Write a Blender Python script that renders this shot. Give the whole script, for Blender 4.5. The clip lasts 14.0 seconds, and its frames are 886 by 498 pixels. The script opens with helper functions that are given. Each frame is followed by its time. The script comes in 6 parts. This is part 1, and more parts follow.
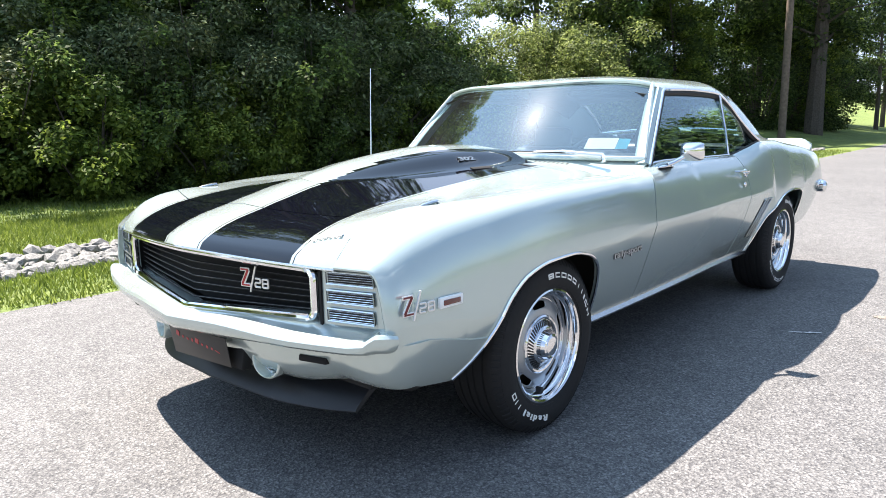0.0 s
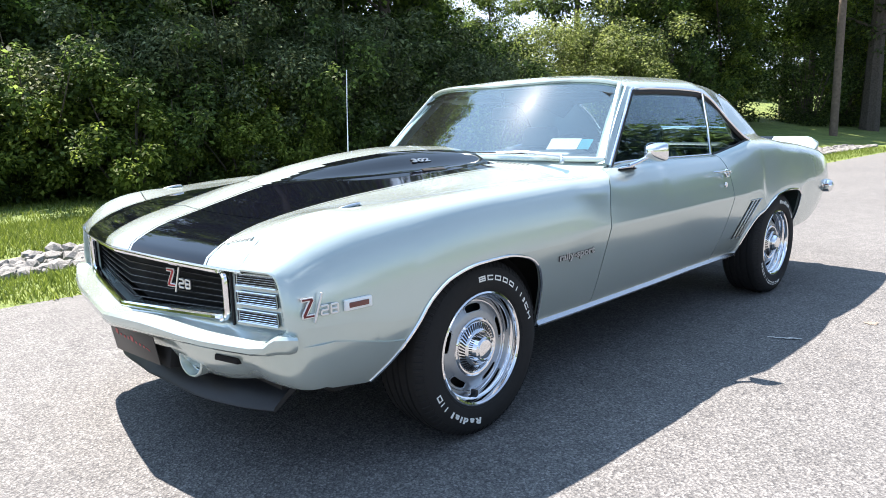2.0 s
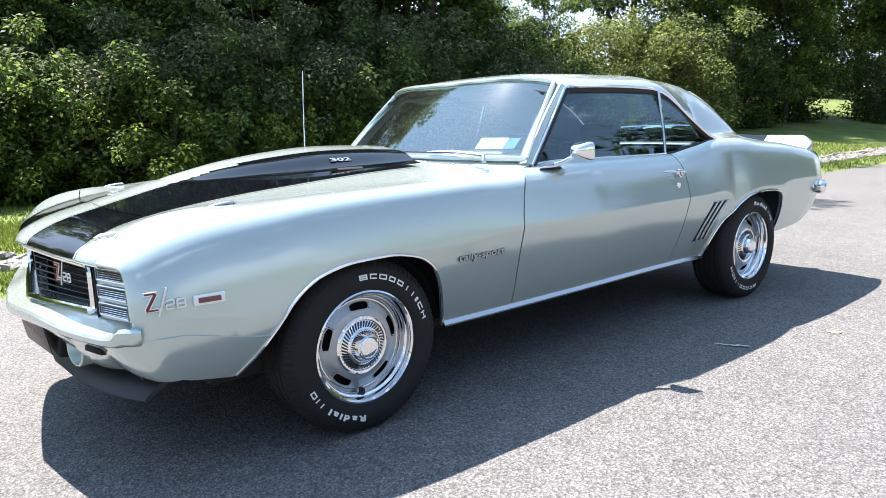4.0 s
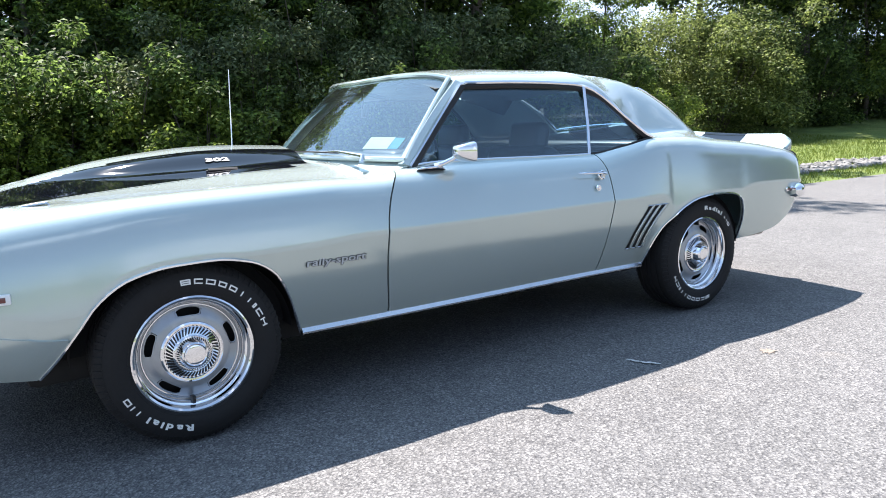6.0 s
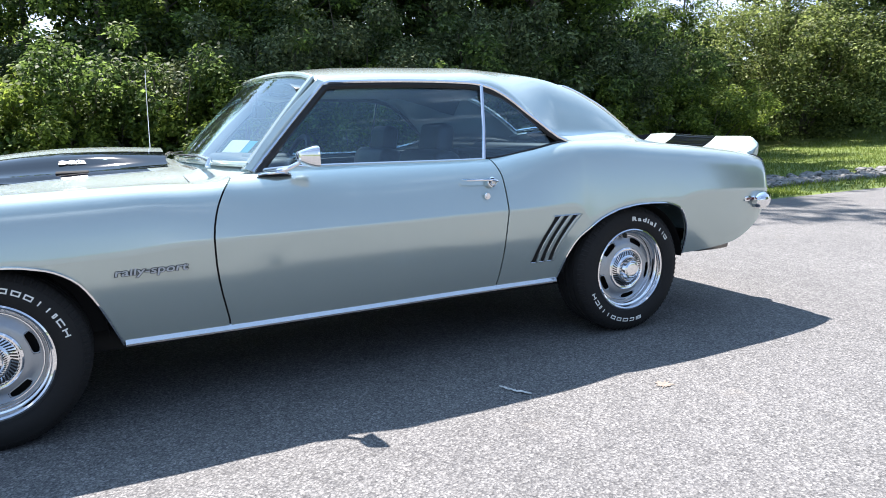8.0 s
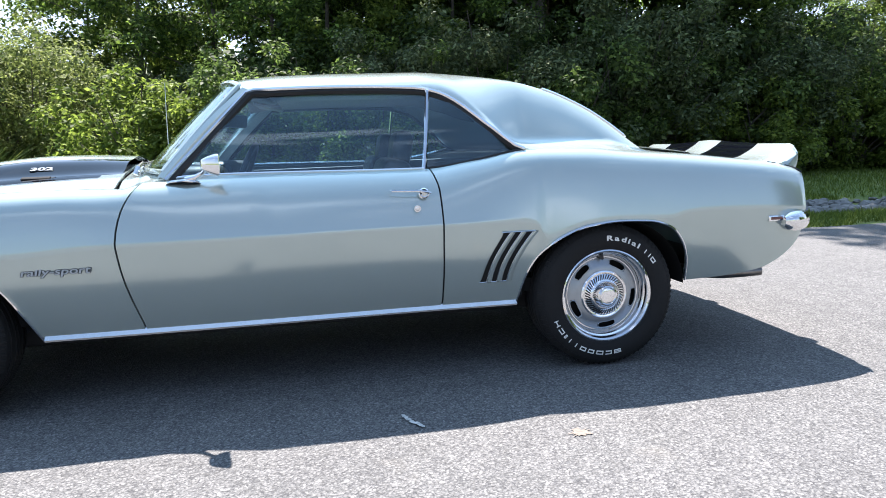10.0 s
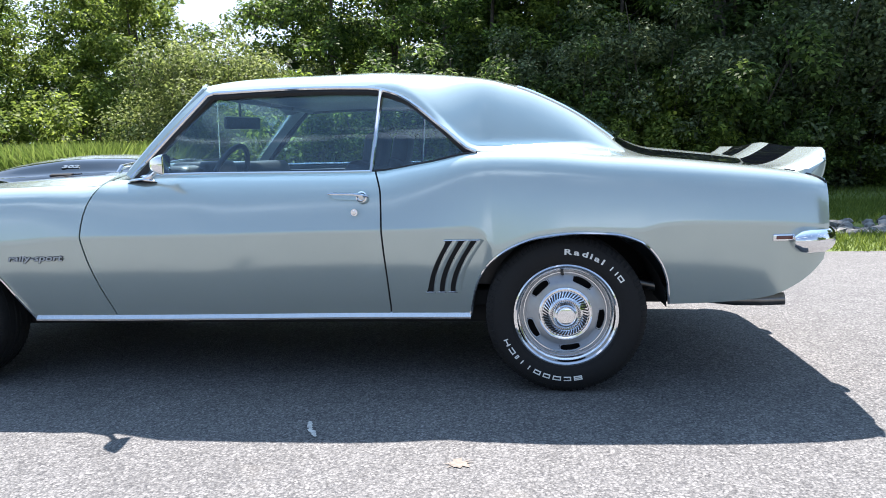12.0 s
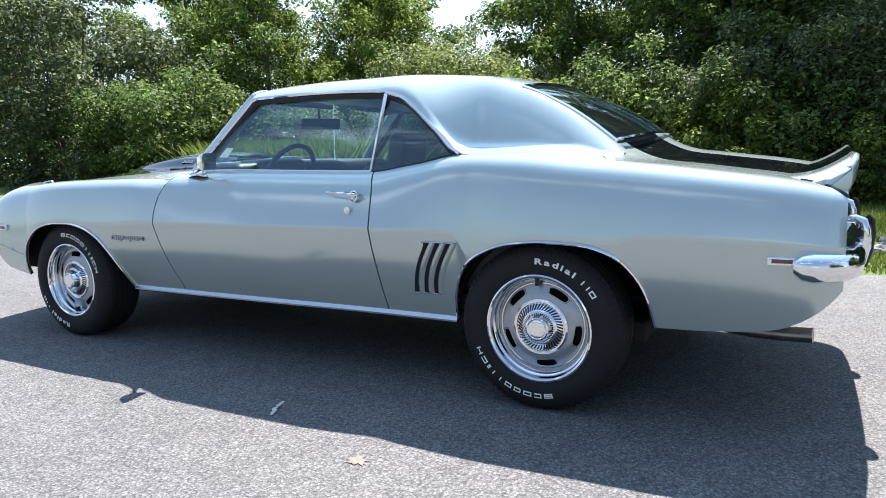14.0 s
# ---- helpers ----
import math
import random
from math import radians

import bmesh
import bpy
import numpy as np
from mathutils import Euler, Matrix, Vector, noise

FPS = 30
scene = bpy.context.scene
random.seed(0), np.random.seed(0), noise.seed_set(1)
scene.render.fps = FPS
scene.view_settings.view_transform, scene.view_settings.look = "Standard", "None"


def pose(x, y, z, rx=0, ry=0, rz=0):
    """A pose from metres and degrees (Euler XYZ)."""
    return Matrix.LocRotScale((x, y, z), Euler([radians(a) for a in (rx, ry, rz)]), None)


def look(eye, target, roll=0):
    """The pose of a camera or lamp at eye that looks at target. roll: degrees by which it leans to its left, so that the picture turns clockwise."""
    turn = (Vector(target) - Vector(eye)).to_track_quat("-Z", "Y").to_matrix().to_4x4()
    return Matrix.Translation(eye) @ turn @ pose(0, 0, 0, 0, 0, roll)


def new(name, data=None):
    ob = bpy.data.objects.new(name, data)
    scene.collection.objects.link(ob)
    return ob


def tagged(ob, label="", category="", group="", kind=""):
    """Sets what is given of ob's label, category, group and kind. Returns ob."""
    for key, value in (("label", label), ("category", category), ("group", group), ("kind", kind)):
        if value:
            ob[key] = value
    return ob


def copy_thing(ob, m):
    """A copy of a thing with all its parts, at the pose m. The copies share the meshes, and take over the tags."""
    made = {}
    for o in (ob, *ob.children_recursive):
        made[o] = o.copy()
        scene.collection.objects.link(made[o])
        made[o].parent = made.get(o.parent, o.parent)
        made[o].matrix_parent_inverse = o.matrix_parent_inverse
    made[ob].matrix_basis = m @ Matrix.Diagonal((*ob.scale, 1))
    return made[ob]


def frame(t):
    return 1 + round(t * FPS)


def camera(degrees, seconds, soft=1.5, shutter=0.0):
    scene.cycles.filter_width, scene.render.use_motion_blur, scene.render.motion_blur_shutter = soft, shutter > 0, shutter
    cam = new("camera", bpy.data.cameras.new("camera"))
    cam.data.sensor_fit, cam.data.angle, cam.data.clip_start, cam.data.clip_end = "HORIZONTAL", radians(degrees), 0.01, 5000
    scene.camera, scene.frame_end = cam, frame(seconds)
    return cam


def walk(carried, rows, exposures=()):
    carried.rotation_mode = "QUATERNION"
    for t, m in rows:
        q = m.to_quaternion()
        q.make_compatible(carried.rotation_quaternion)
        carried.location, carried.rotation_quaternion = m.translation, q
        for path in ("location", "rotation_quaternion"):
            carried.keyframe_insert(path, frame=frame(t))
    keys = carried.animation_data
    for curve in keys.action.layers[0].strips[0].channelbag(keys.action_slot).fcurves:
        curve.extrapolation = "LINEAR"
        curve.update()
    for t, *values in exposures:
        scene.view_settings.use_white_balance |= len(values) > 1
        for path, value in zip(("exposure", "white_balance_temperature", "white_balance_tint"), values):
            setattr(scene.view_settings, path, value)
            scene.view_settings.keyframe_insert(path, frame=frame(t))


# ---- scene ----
cam = camera(65.5, 14.0, soft=0.9)
PATH = [
    (0, (-2.004, -2.134, 1.1), (-0.532, -0.827, 0.745), -1.1),
    (0.5, (-1.941, -2.198, 1.1), (-0.481, -0.878, 0.745), -1.2),
    (1, (-1.878, -2.266, 1.103), (-0.438, -0.924, 0.747), -1.3),
    (1.5, (-1.807, -2.344, 1.103), (-0.398, -0.97, 0.747), -1.3),
    (2, (-1.729, -2.429, 1.105), (-0.352, -1.023, 0.748), -1.5),
    (2.5, (-1.644, -2.532, 1.105), (-0.3, -1.094, 0.749), -1.6),
    (3, (-1.538, -2.644, 1.102), (-0.227, -1.176, 0.747), -1.7),
    (5.5, (-0.718, -3.149, 1.064), (0.393, -1.523, 0.714), -1.8),
    (6, (-0.506, -3.234, 1.062), (0.561, -1.579, 0.712), -1.9),
    (6.5, (-0.279, -3.298, 1.061), (0.747, -1.617, 0.71), -1.8),
    (7, (-0.044, -3.363, 1.056), (0.936, -1.655, 0.704), -1.8),
    (7.5, (0.2, -3.431, 1.048), (1.12, -1.69, 0.699), -1.8),
    (8, (0.435, -3.503, 1.053), (1.284, -1.726, 0.704), -1.8),
    (10.5, (1.791, -3.646, 1.004), (1.993, -1.678, 0.705), -2.1),
    (11, (2.047, -3.621, 1.001), (2.112, -1.644, 0.705), -2.1),
    (11.5, (2.305, -3.581, 0.995), (2.233, -1.604, 0.702), -1.9),
    (12, (2.562, -3.544, 0.99), (2.343, -1.578, 0.7), -1.8),
    (12.5, (2.815, -3.496, 0.988), (2.419, -1.556, 0.699), -1.7),
    (13, (3.079, -3.434, 0.985), (2.493, -1.543, 0.7), -1.6),
    (13.5, (3.345, -3.339, 0.985), (2.577, -1.514, 0.701), -1.5),
    (14, (3.607, -3.223, 0.987), (2.681, -1.473, 0.703), -1.4),
]
walk(cam, [(t, look(eye, target, roll)) for t, eye, target, roll in PATH],
     exposures=[(0.0, 1.83, 6310, 17), (3.0, 1.85, 6250, 17), (6.5, 1.75, 6040, 17), (12.0, 1.70, 5980, 17), (14.0, 1.56, 5930, 17)])

# ---- light ----
SUN_EL, SUN_AZ = 61.5, -3.0          # degrees: height, and turn from the +y axis towards +x
world = bpy.data.worlds.new("sky")
scene.world = world
world.use_nodes = True
wt = world.node_tree
wt.nodes.clear()
w_out = wt.nodes.new("ShaderNodeOutputWorld")
w_bg = wt.nodes.new("ShaderNodeBackground")
w_sky = wt.nodes.new("ShaderNodeTexSky")
w_sky.sky_type = "NISHITA"
w_sky.sun_disc = False
w_sky.sun_elevation = radians(SUN_EL)
w_sky.sun_rotation = radians(SUN_AZ)
w_sky.dust_density = 0.15
w_sky.ozone_density = 4.0
# fair-weather clouds over the blue
w_tc = wt.nodes.new("ShaderNodeTexCoord")
w_map = wt.nodes.new("ShaderNodeMapping")
w_map.inputs["Scale"].default_value = (1.0, 1.0, 2.6)
w_n = wt.nodes.new("ShaderNodeTexNoise")
w_n.inputs["Scale"].default_value = 3.0
w_n.inputs["Detail"].default_value = 8.0
w_n.inputs["Roughness"].default_value = 0.55
w_r = wt.nodes.new("ShaderNodeValToRGB")
w_r.color_ramp.elements[0].position = 0.57
w_r.color_ramp.elements[0].color = (0, 0, 0, 1)
w_r.color_ramp.elements[1].position = 0.645
w_r.color_ramp.elements[1].color = (0.75, 0.75, 0.75, 1)
w_mix = wt.nodes.new("ShaderNodeMixRGB")
w_mix.inputs[2].default_value = (11.5, 12.4, 13.8, 1)
wt.links.new(w_tc.outputs["Generated"], w_map.inputs["Vector"])
wt.links.new(w_map.outputs[0], w_n.inputs["Vector"])
wt.links.new(w_n.outputs["Fac"], w_r.inputs[0])
wt.links.new(w_r.outputs[0], w_mix.inputs[0])
wt.links.new(w_sky.outputs[0], w_mix.inputs[1])
# bright summer haze round the sun
w_dot = wt.nodes.new("ShaderNodeVectorMath")
w_dot.operation = "DOT_PRODUCT"
w_dot.inputs[1].default_value = (math.sin(radians(SUN_AZ)) * math.cos(radians(SUN_EL)), math.cos(radians(SUN_AZ)) * math.cos(radians(SUN_EL)), math.sin(radians(SUN_EL)))
w_max = wt.nodes.new("ShaderNodeMath")
w_max.operation = "MULTIPLY_ADD"
w_max.inputs[1].default_value = 0.38
w_max.inputs[2].default_value = 0.62
w_pow = wt.nodes.new("ShaderNodeMath")
w_pow.operation = "POWER"
w_pow.inputs[1].default_value = 4.5
w_haze = wt.nodes.new("ShaderNodeMixRGB")
w_haze.inputs[2].default_value = (10.0, 14.9, 20.2, 1)
wt.links.new(w_tc.outputs["Generated"], w_dot.inputs[0])
wt.links.new(w_dot.outputs["Value"], w_max.inputs[0])
wt.links.new(w_max.outputs[0], w_pow.inputs[0])
wt.links.new(w_pow.outputs[0], w_haze.inputs[0])
wt.links.new(w_mix.outputs[0], w_haze.inputs[1])
# pale haze low over the horizon
w_sep = wt.nodes.new("ShaderNodeSeparateXYZ")
w_low = wt.nodes.new("ShaderNodeMapRange")
w_low.inputs["From Min"].default_value = 0.0
w_low.inputs["From Max"].default_value = 0.5
w_low.inputs["To Min"].default_value = 1.0
w_low.inputs["To Max"].default_value = 0.0
w_pale = wt.nodes.new("ShaderNodeMixRGB")
w_pale.inputs[2].default_value = (28.0, 29.0, 30.0, 1)
wt.links.new(w_tc.outputs["Generated"], w_sep.inputs[0])
wt.links.new(w_sep.outputs["Z"], w_low.inputs["Value"])
w_sunward = wt.nodes.new("ShaderNodeMath")
w_sunward.operation = "MULTIPLY"
wt.links.new(w_low.outputs[0], w_sunward.inputs[0])
wt.links.new(w_pow.outputs[0], w_sunward.inputs[1])
wt.links.new(w_sunward.outputs[0], w_pale.inputs[0])
wt.links.new(w_haze.outputs[0], w_pale.inputs[1])
wt.links.new(w_pale.outputs[0], w_bg.inputs[0])
wt.links.new(w_bg.outputs[0], w_out.inputs[0])
w_bg.inputs[1].default_value = 0.0345

sun_data = bpy.data.lights.new("sun", "SUN")
sun_data.energy = 5.15
sun_data.angle = radians(0.55)
sun_data.color = (1.0, 0.925, 0.79)
sun = new("sun", sun_data)
_el, _az = radians(SUN_EL), radians(SUN_AZ)
SUN_DIR = Vector((math.sin(_az) * math.cos(_el), math.cos(_az) * math.cos(_el), math.sin(_el)))
sun.matrix_world = look(SUN_DIR * 60, (0, 0, 0))


# ---- materials ----
def nodes_of(name):
    m = bpy.data.materials.new(name)
    m.use_nodes = True
    t = m.node_tree
    return m, t, t.nodes["Principled BSDF"]


def val(x):
    return (x, x, x, 1) if isinstance(x, (int, float)) else (*x, 1)


def noise_node(t, scale, detail=4.0, rough=0.55, coords="Object", stretch=None):
    tc = t.nodes.new("ShaderNodeTexCoord")
    n = t.nodes.new("ShaderNodeTexNoise")
    n.inputs["Scale"].default_value = scale
    n.inputs["Detail"].default_value = detail
    n.inputs["Roughness"].default_value = rough
    if stretch:
        mp = t.nodes.new("ShaderNodeMapping")
        mp.inputs["Scale"].default_value = stretch
        t.links.new(tc.outputs[coords], mp.inputs["Vector"])
        t.links.new(mp.outputs[0], n.inputs["Vector"])
    else:
        t.links.new(tc.outputs[coords], n.inputs["Vector"])
    return n


def ramp(t, src, stops):
    r = t.nodes.new("ShaderNodeValToRGB")
    e = r.color_ramp.elements
    while len(e) < len(stops):
        e.new(0.5)
    for el, (p, c) in zip(e, stops):
        el.position, el.color = p, val(c)
    t.links.new(src, r.inputs[0])
    return r


def mix(t, fac, a, b, mode="MIX"):
    m = t.nodes.new("ShaderNodeMixRGB")
    m.blend_type = mode
    for i, v in enumerate((fac, a, b)):
        if isinstance(v, (int, float)):
            m.inputs[i].default_value = v if i == 0 else val(v)
        elif isinstance(v, tuple):
            m.inputs[i].default_value = val(v)
        else:
            t.links.new(v, m.inputs[i])
    return m.outputs[0]


def bump(t, bs, src, strength, dist):
    b = t.nodes.new("ShaderNodeBump")
    b.inputs["Strength"].default_value = strength
    b.inputs["Distance"].default_value = dist
    t.links.new(src, b.inputs["Height"])
    t.links.new(b.outputs[0], bs.inputs["Normal"])


def plain(name, color, rough=0.5, metal=0.0, coat=0.0, vary=0.06, scale=30.0, bumpy=0.0, coat_rough=0.03):
    """A material with slight mottling and, where wanted, fine relief."""
    m, t, bs = nodes_of(name)
    n = noise_node(t, scale)
    lo = tuple(c * (1 - vary) for c in color)
    hi = tuple(min(1, c * (1 + vary)) for c in color)
    r = ramp(t, n.outputs["Fac"], [(0.3, lo), (0.7, hi)])
    t.links.new(r.outputs[0], bs.inputs["Base Color"])
    bs.inputs["Roughness"].default_value = rough
    bs.inputs["Metallic"].default_value = metal
    bs.inputs["Coat Weight"].default_value = coat
    bs.inputs["Coat Roughness"].default_value = coat_rough
    if bumpy:
        bump(t, bs, n.outputs["Fac"], bumpy, 0.004)
    return m


def paint(name, color, metal, rough, spec=0.5, ior=1.5, coat=1.0):
    m, t, bs = nodes_of(name)
    fl = noise_node(t, 900.0, 2.0)
    big = noise_node(t, 2.0, 3.0)
    c = mix(t, 0.10, color, ramp(t, fl.outputs["Fac"], [(0.35, 0.25), (0.65, 1.0)]).outputs[0], "OVERLAY")
    t.links.new(c, bs.inputs["Base Color"])
    bs.inputs["Metallic"].default_value = metal
    rr = ramp(t, big.outputs["Fac"], [(0.3, rough * 0.92), (0.7, rough * 1.08)])
    t.links.new(rr.outputs[0], bs.inputs["Roughness"])
    bs.inputs["Specular IOR Level"].default_value = spec
    bs.inputs["Coat Weight"].default_value = coat
    bs.inputs["Coat Roughness"].default_value = 0.035
    bs.inputs["Coat IOR"].default_value = ior
    return m


def pane(name, tint, face_on, film, steep=4.5):
    """Glass: clear, with mirror gloss by angle and a faint film of dust."""
    m, t, bs = nodes_of(name)
    t.nodes.remove(bs)
    out = t.nodes["Material Output"]
    tr = t.nodes.new("ShaderNodeBsdfTransparent")
    tr.inputs[0].default_value = (*tint, 1)
    gl = t.nodes.new("ShaderNodeBsdfGlossy")
    gl.inputs["Roughness"].default_value = 0.012
    # the gloss itself is tinted pale blue, standing in for a bluer sky reflection
    gl.inputs["Color"].default_value = (0.84, 0.95, 0.97, 1)
    lw = t.nodes.new("ShaderNodeLayerWeight")
    lw.inputs["Blend"].default_value = 0.5
    pw = t.nodes.new("ShaderNodeMath")
    pw.operation = "POWER"
    pw.inputs[1].default_value = steep
    t.links.new(lw.outputs["Facing"], pw.inputs[0])
    ml = t.nodes.new("ShaderNodeMath")
    ml.operation = "MULTIPLY_ADD"
    ml.inputs[1].default_value = 1 - face_on
    ml.inputs[2].default_value = face_on
    t.links.new(pw.outputs[0], ml.inputs[0])
    mx = t.nodes.new("ShaderNodeMixShader")
    t.links.new(ml.outputs[0], mx.inputs[0])
    df = t.nodes.new("ShaderNodeBsdfDiffuse")
    df.inputs[0].default_value = (0.75, 0.78, 0.78, 1)
    dust = t.nodes.new("ShaderNodeMixShader")
    dn = noise_node(t, 5.0, 5.0)
    t.links.new(ramp(t, dn.outputs["Fac"], [(0.3, film * 0.6), (0.7, film * 1.4)]).outputs[0], dust.inputs[0])
    t.links.new(tr.outputs[0], dust.inputs[1])
    t.links.new(df.outputs[0], dust.inputs[2])
    t.links.new(dust.outputs[0], mx.inputs[1])
    haze = t.nodes.new("ShaderNodeBsdfGlossy")
    haze.inputs["Roughness"].default_value = 0.26
    smear = t.nodes.new("ShaderNodeMixShader")
    smear.inputs[0].default_value = film * 0.45
    t.links.new(gl.outputs[0], smear.inputs[1])
    t.links.new(haze.outputs[0], smear.inputs[2])
    t.links.new(smear.outputs[0], mx.inputs[2])
    t.links.new(mx.outputs[0], out.inputs[0])
    return m


SILVER = paint("silver_paint", (0.50, 0.576, 0.546), 0.52, 0.17, 0.2, 1.55, 0.72)
BLACK_PAINT = paint("black_stripe_paint", (0.003, 0.0035, 0.006), 0.0, 0.9, 0.0, 1.55)
CHROME = plain("chrome", (0.86, 0.86, 0.87), 0.06, 1.0, vary=0.02)
STEEL = plain("polished_steel", (0.66, 0.67, 0.68), 0.22, 1.0, vary=0.04)
RALLY = plain("silver_wheel_paint", (0.36, 0.385, 0.41), 0.34, 0.75, coat=0.5)
RUBBER = plain("tyre_rubber", (0.006, 0.0058, 0.0058), 0.80, vary=0.25, scale=60, bumpy=0.15)
LETTER = plain("white_rubber", (0.78, 0.78, 0.74), 0.6, vary=0.05)
TRIM_BLACK = plain("black_trim", (0.012, 0.012, 0.013), 0.38, vary=0.1)
DARK = plain("dark_cavity", (0.006, 0.006, 0.006), 0.9, vary=0.1)
UNDER = plain("underbody", (0.012, 0.011, 0.010), 0.8, vary=0.3, scale=12)
SEAM = plain("weatherstrip", (0.012, 0.012, 0.012), 0.6, vary=0.1)
VINYL = plain("black_vinyl", (0.018, 0.019, 0.022), 0.42, vary=0.15, scale=120, bumpy=0.1)
DASH = plain("dash_vinyl", (0.03, 0.032, 0.035), 0.45, vary=0.1, scale=150, bumpy=0.1)
CHIN = plain("satin_black_plastic", (0.012, 0.013, 0.015), 0.46, vary=0.12, scale=25)
RED = plain("red_enamel", (0.36, 0.02, 0.025), 0.35)
WHITE = plain("white_enamel", (0.82, 0.82, 0.80), 0.35, vary=0.02)
AMBER = plain("red_marker_lens", (0.12, 0.016, 0.012), 0.12, coat=1.0)
CLEAR = plain("clear_lens", (0.30, 0.31, 0.32), 0.10, 0.3, coat=1.0)
BLUE_STICKER = plain("teal_sticker", (0.02, 0.36, 0.46), 0.5)
DARK_PIPE = plain("tarnished_pipe", (0.22, 0.21, 0.20), 0.30, 1.0, vary=0.3, scale=14)
TEXT_SILVER = plain("bright_metal", (0.75, 0.75, 0.76), 0.36, 1.0, vary=0.02)
REAR_GLASS = pane("rear_glass", (0.70, 0.80, 0.82), 0.16, 0.004, 4.0)
SCRIPT = plain("dulled_script_metal", (0.42, 0.43, 0.44), 0.40, 1.0, vary=0.05)
GLASS = pane("tinted_glass", (0.80, 0.90, 0.91), 0.22, 0.014)
SIDE_GLASS = pane("side_glass", (0.80, 0.90, 0.95), 0.075, 0.001, 3.8)


# ---- mesh tools ----
def keyed(*pairs):
    """A smooth curve through (x, value) pairs, without overshoot."""
    xs = np.array([p[0] for p in pairs], float)
    ys = np.array([p[1] for p in pairs], float)
    h = np.diff(xs)
    d = np.diff(ys) / h
    m = np.zeros(len(xs))
    m[0], m[-1] = d[0], d[-1]
    for i in range(1, len(xs) - 1):
        if d[i - 1] * d[i] > 0:
            a, b = 2 * h[i] + h[i - 1], h[i] + 2 * h[i - 1]
            m[i] = (a + b) / (a / d[i - 1] + b / d[i])

    def f(x):
        x = min(max(x, xs[0]), xs[-1])
        i = min(max(int(np.searchsorted(xs, x)) - 1, 0), len(h) - 1)
        u = (x - xs[i]) / h[i]
        return float((2 * u ** 3 - 3 * u ** 2 + 1) * ys[i] + (u ** 3 - 2 * u ** 2 + u) * h[i] * m[i]
                     + (3 * u ** 2 - 2 * u ** 3) * ys[i + 1] + (u ** 3 - u ** 2) * h[i] * m[i + 1])
    return f


def link(name, bm, mats, parent=None, label="", sharp=32):
    me = bpy.data.meshes.new(name)
    bm.to_mesh(me)
    bm.free()
    for m in (mats if isinstance(mats, (list, tuple)) else [mats]):
        me.materials.append(m)
    me.shade_smooth()
    me.set_sharp_from_angle(angle=radians(sharp))
    ob = new(name, me)
    if parent:
        ob.parent = parent
    if label:
        ob["label"] = label
    return ob


def part(name, bm, mats, parent, label="", sharp=32):
    return link(name, bm, mats, parent, label, sharp)


def thing(name, label, category, at=(0, 0, 0), group="", kind=""):
    e = new(name)
    e.location = at
    return tagged(e, label, category, group, kind)


def grid(rows, closed=False, mats=None):
    """Faces between rows of equally many points. mats(i, j): the face's material number."""
    bm = bmesh.new()
    vs = [[bm.verts.new(p) for p in r] for r in rows]
    n = len(rows[0])
    for i in range(len(rows) - 1):
        for j in range(n if closed else n - 1):
            q = [vs[i][j], vs[i + 1][j], vs[i + 1][(j + 1) % n], vs[i][(j + 1) % n]]
            try:
                f = bm.faces.new(q)
            except ValueError:
                continue
            if mats:
                f.material_index = mats(i, j)
    return bm


def outward(bm, centre):
    c = Vector(centre)
    bm.normal_update()
    if sum((f.calc_center_median() - c).dot(f.normal) * f.calc_area() for f in bm.faces) < 0:
        bmesh.ops.reverse_faces(bm, faces=bm.faces[:])
    return bm


def thick(bm, d, centre=(1.4, 0, 0.6)):
    """Gives a sheet its thickness, inwards."""
    bmesh.ops.remove_doubles(bm, verts=bm.verts[:], dist=1e-5)
    outward(bm, centre)
    bmesh.ops.solidify(bm, geom=bm.faces[:], thickness=d)
    return bm


def box(x0, x1, y0, y1, z0, z1, bevel=0.0, seg=2):
    bm = bmesh.new()
    bmesh.ops.create_cube(bm, size=1)
    for v in bm.verts:
        v.co = Vector((x0 + (v.co.x + .5) * (x1 - x0), y0 + (v.co.y + .5) * (y1 - y0), z0 + (v.co.z + .5) * (z1 - z0)))
    if bevel:
        bmesh.ops.bevel(bm, geom=bm.edges[:], offset=bevel, segments=seg, affect="EDGES", profile=0.5)
    return bm


def add(bm, other):
    """Joins other into bm."""
    me = bpy.data.meshes.new("tmp")
    other.to_mesh(me)
    other.free()
    bm.from_mesh(me)
    bpy.data.meshes.remove(me)
    return bm


def moved(bm, m):
    bmesh.ops.transform(bm, matrix=m, verts=bm.verts[:])
    return bm


def tube(pts, r, seg=8, flat=1.0):
    """A closed round bar along points; r: one radius or one each."""
    rs = r if isinstance(r, (list, tuple)) else [r] * len(pts)
    pts = [Vector(p) for p in pts]
    rows = []
    up = None
    for i, p in enumerate(pts):
        d = (pts[min(i + 1, len(pts) - 1)] - pts[max(i - 1, 0)]).normalized()
        ref = Vector((0, 0, 1)) if abs(d.z) < 0.95 else Vector((0, 1, 0))
        a = d.cross(ref).normalized() if up is None else (up - d * up.dot(d)).normalized()
        up = a
        b = d.cross(a)
        rows.append([p + rs[i] * (math.cos(2 * math.pi * k / seg) * a + flat * math.sin(2 * math.pi * k / seg) * b) for k in range(seg)])
    bm = grid(rows, closed=True)
    bm.verts.ensure_lookup_table()
    n = len(pts)
    bm.faces.new([bm.verts[k] for k in range(seg)])
    bm.faces.new([bm.verts[(n - 1) * seg + k] for k in reversed(range(seg))])
    bmesh.ops.recalc_face_normals(bm, faces=bm.faces[:])
    return bm


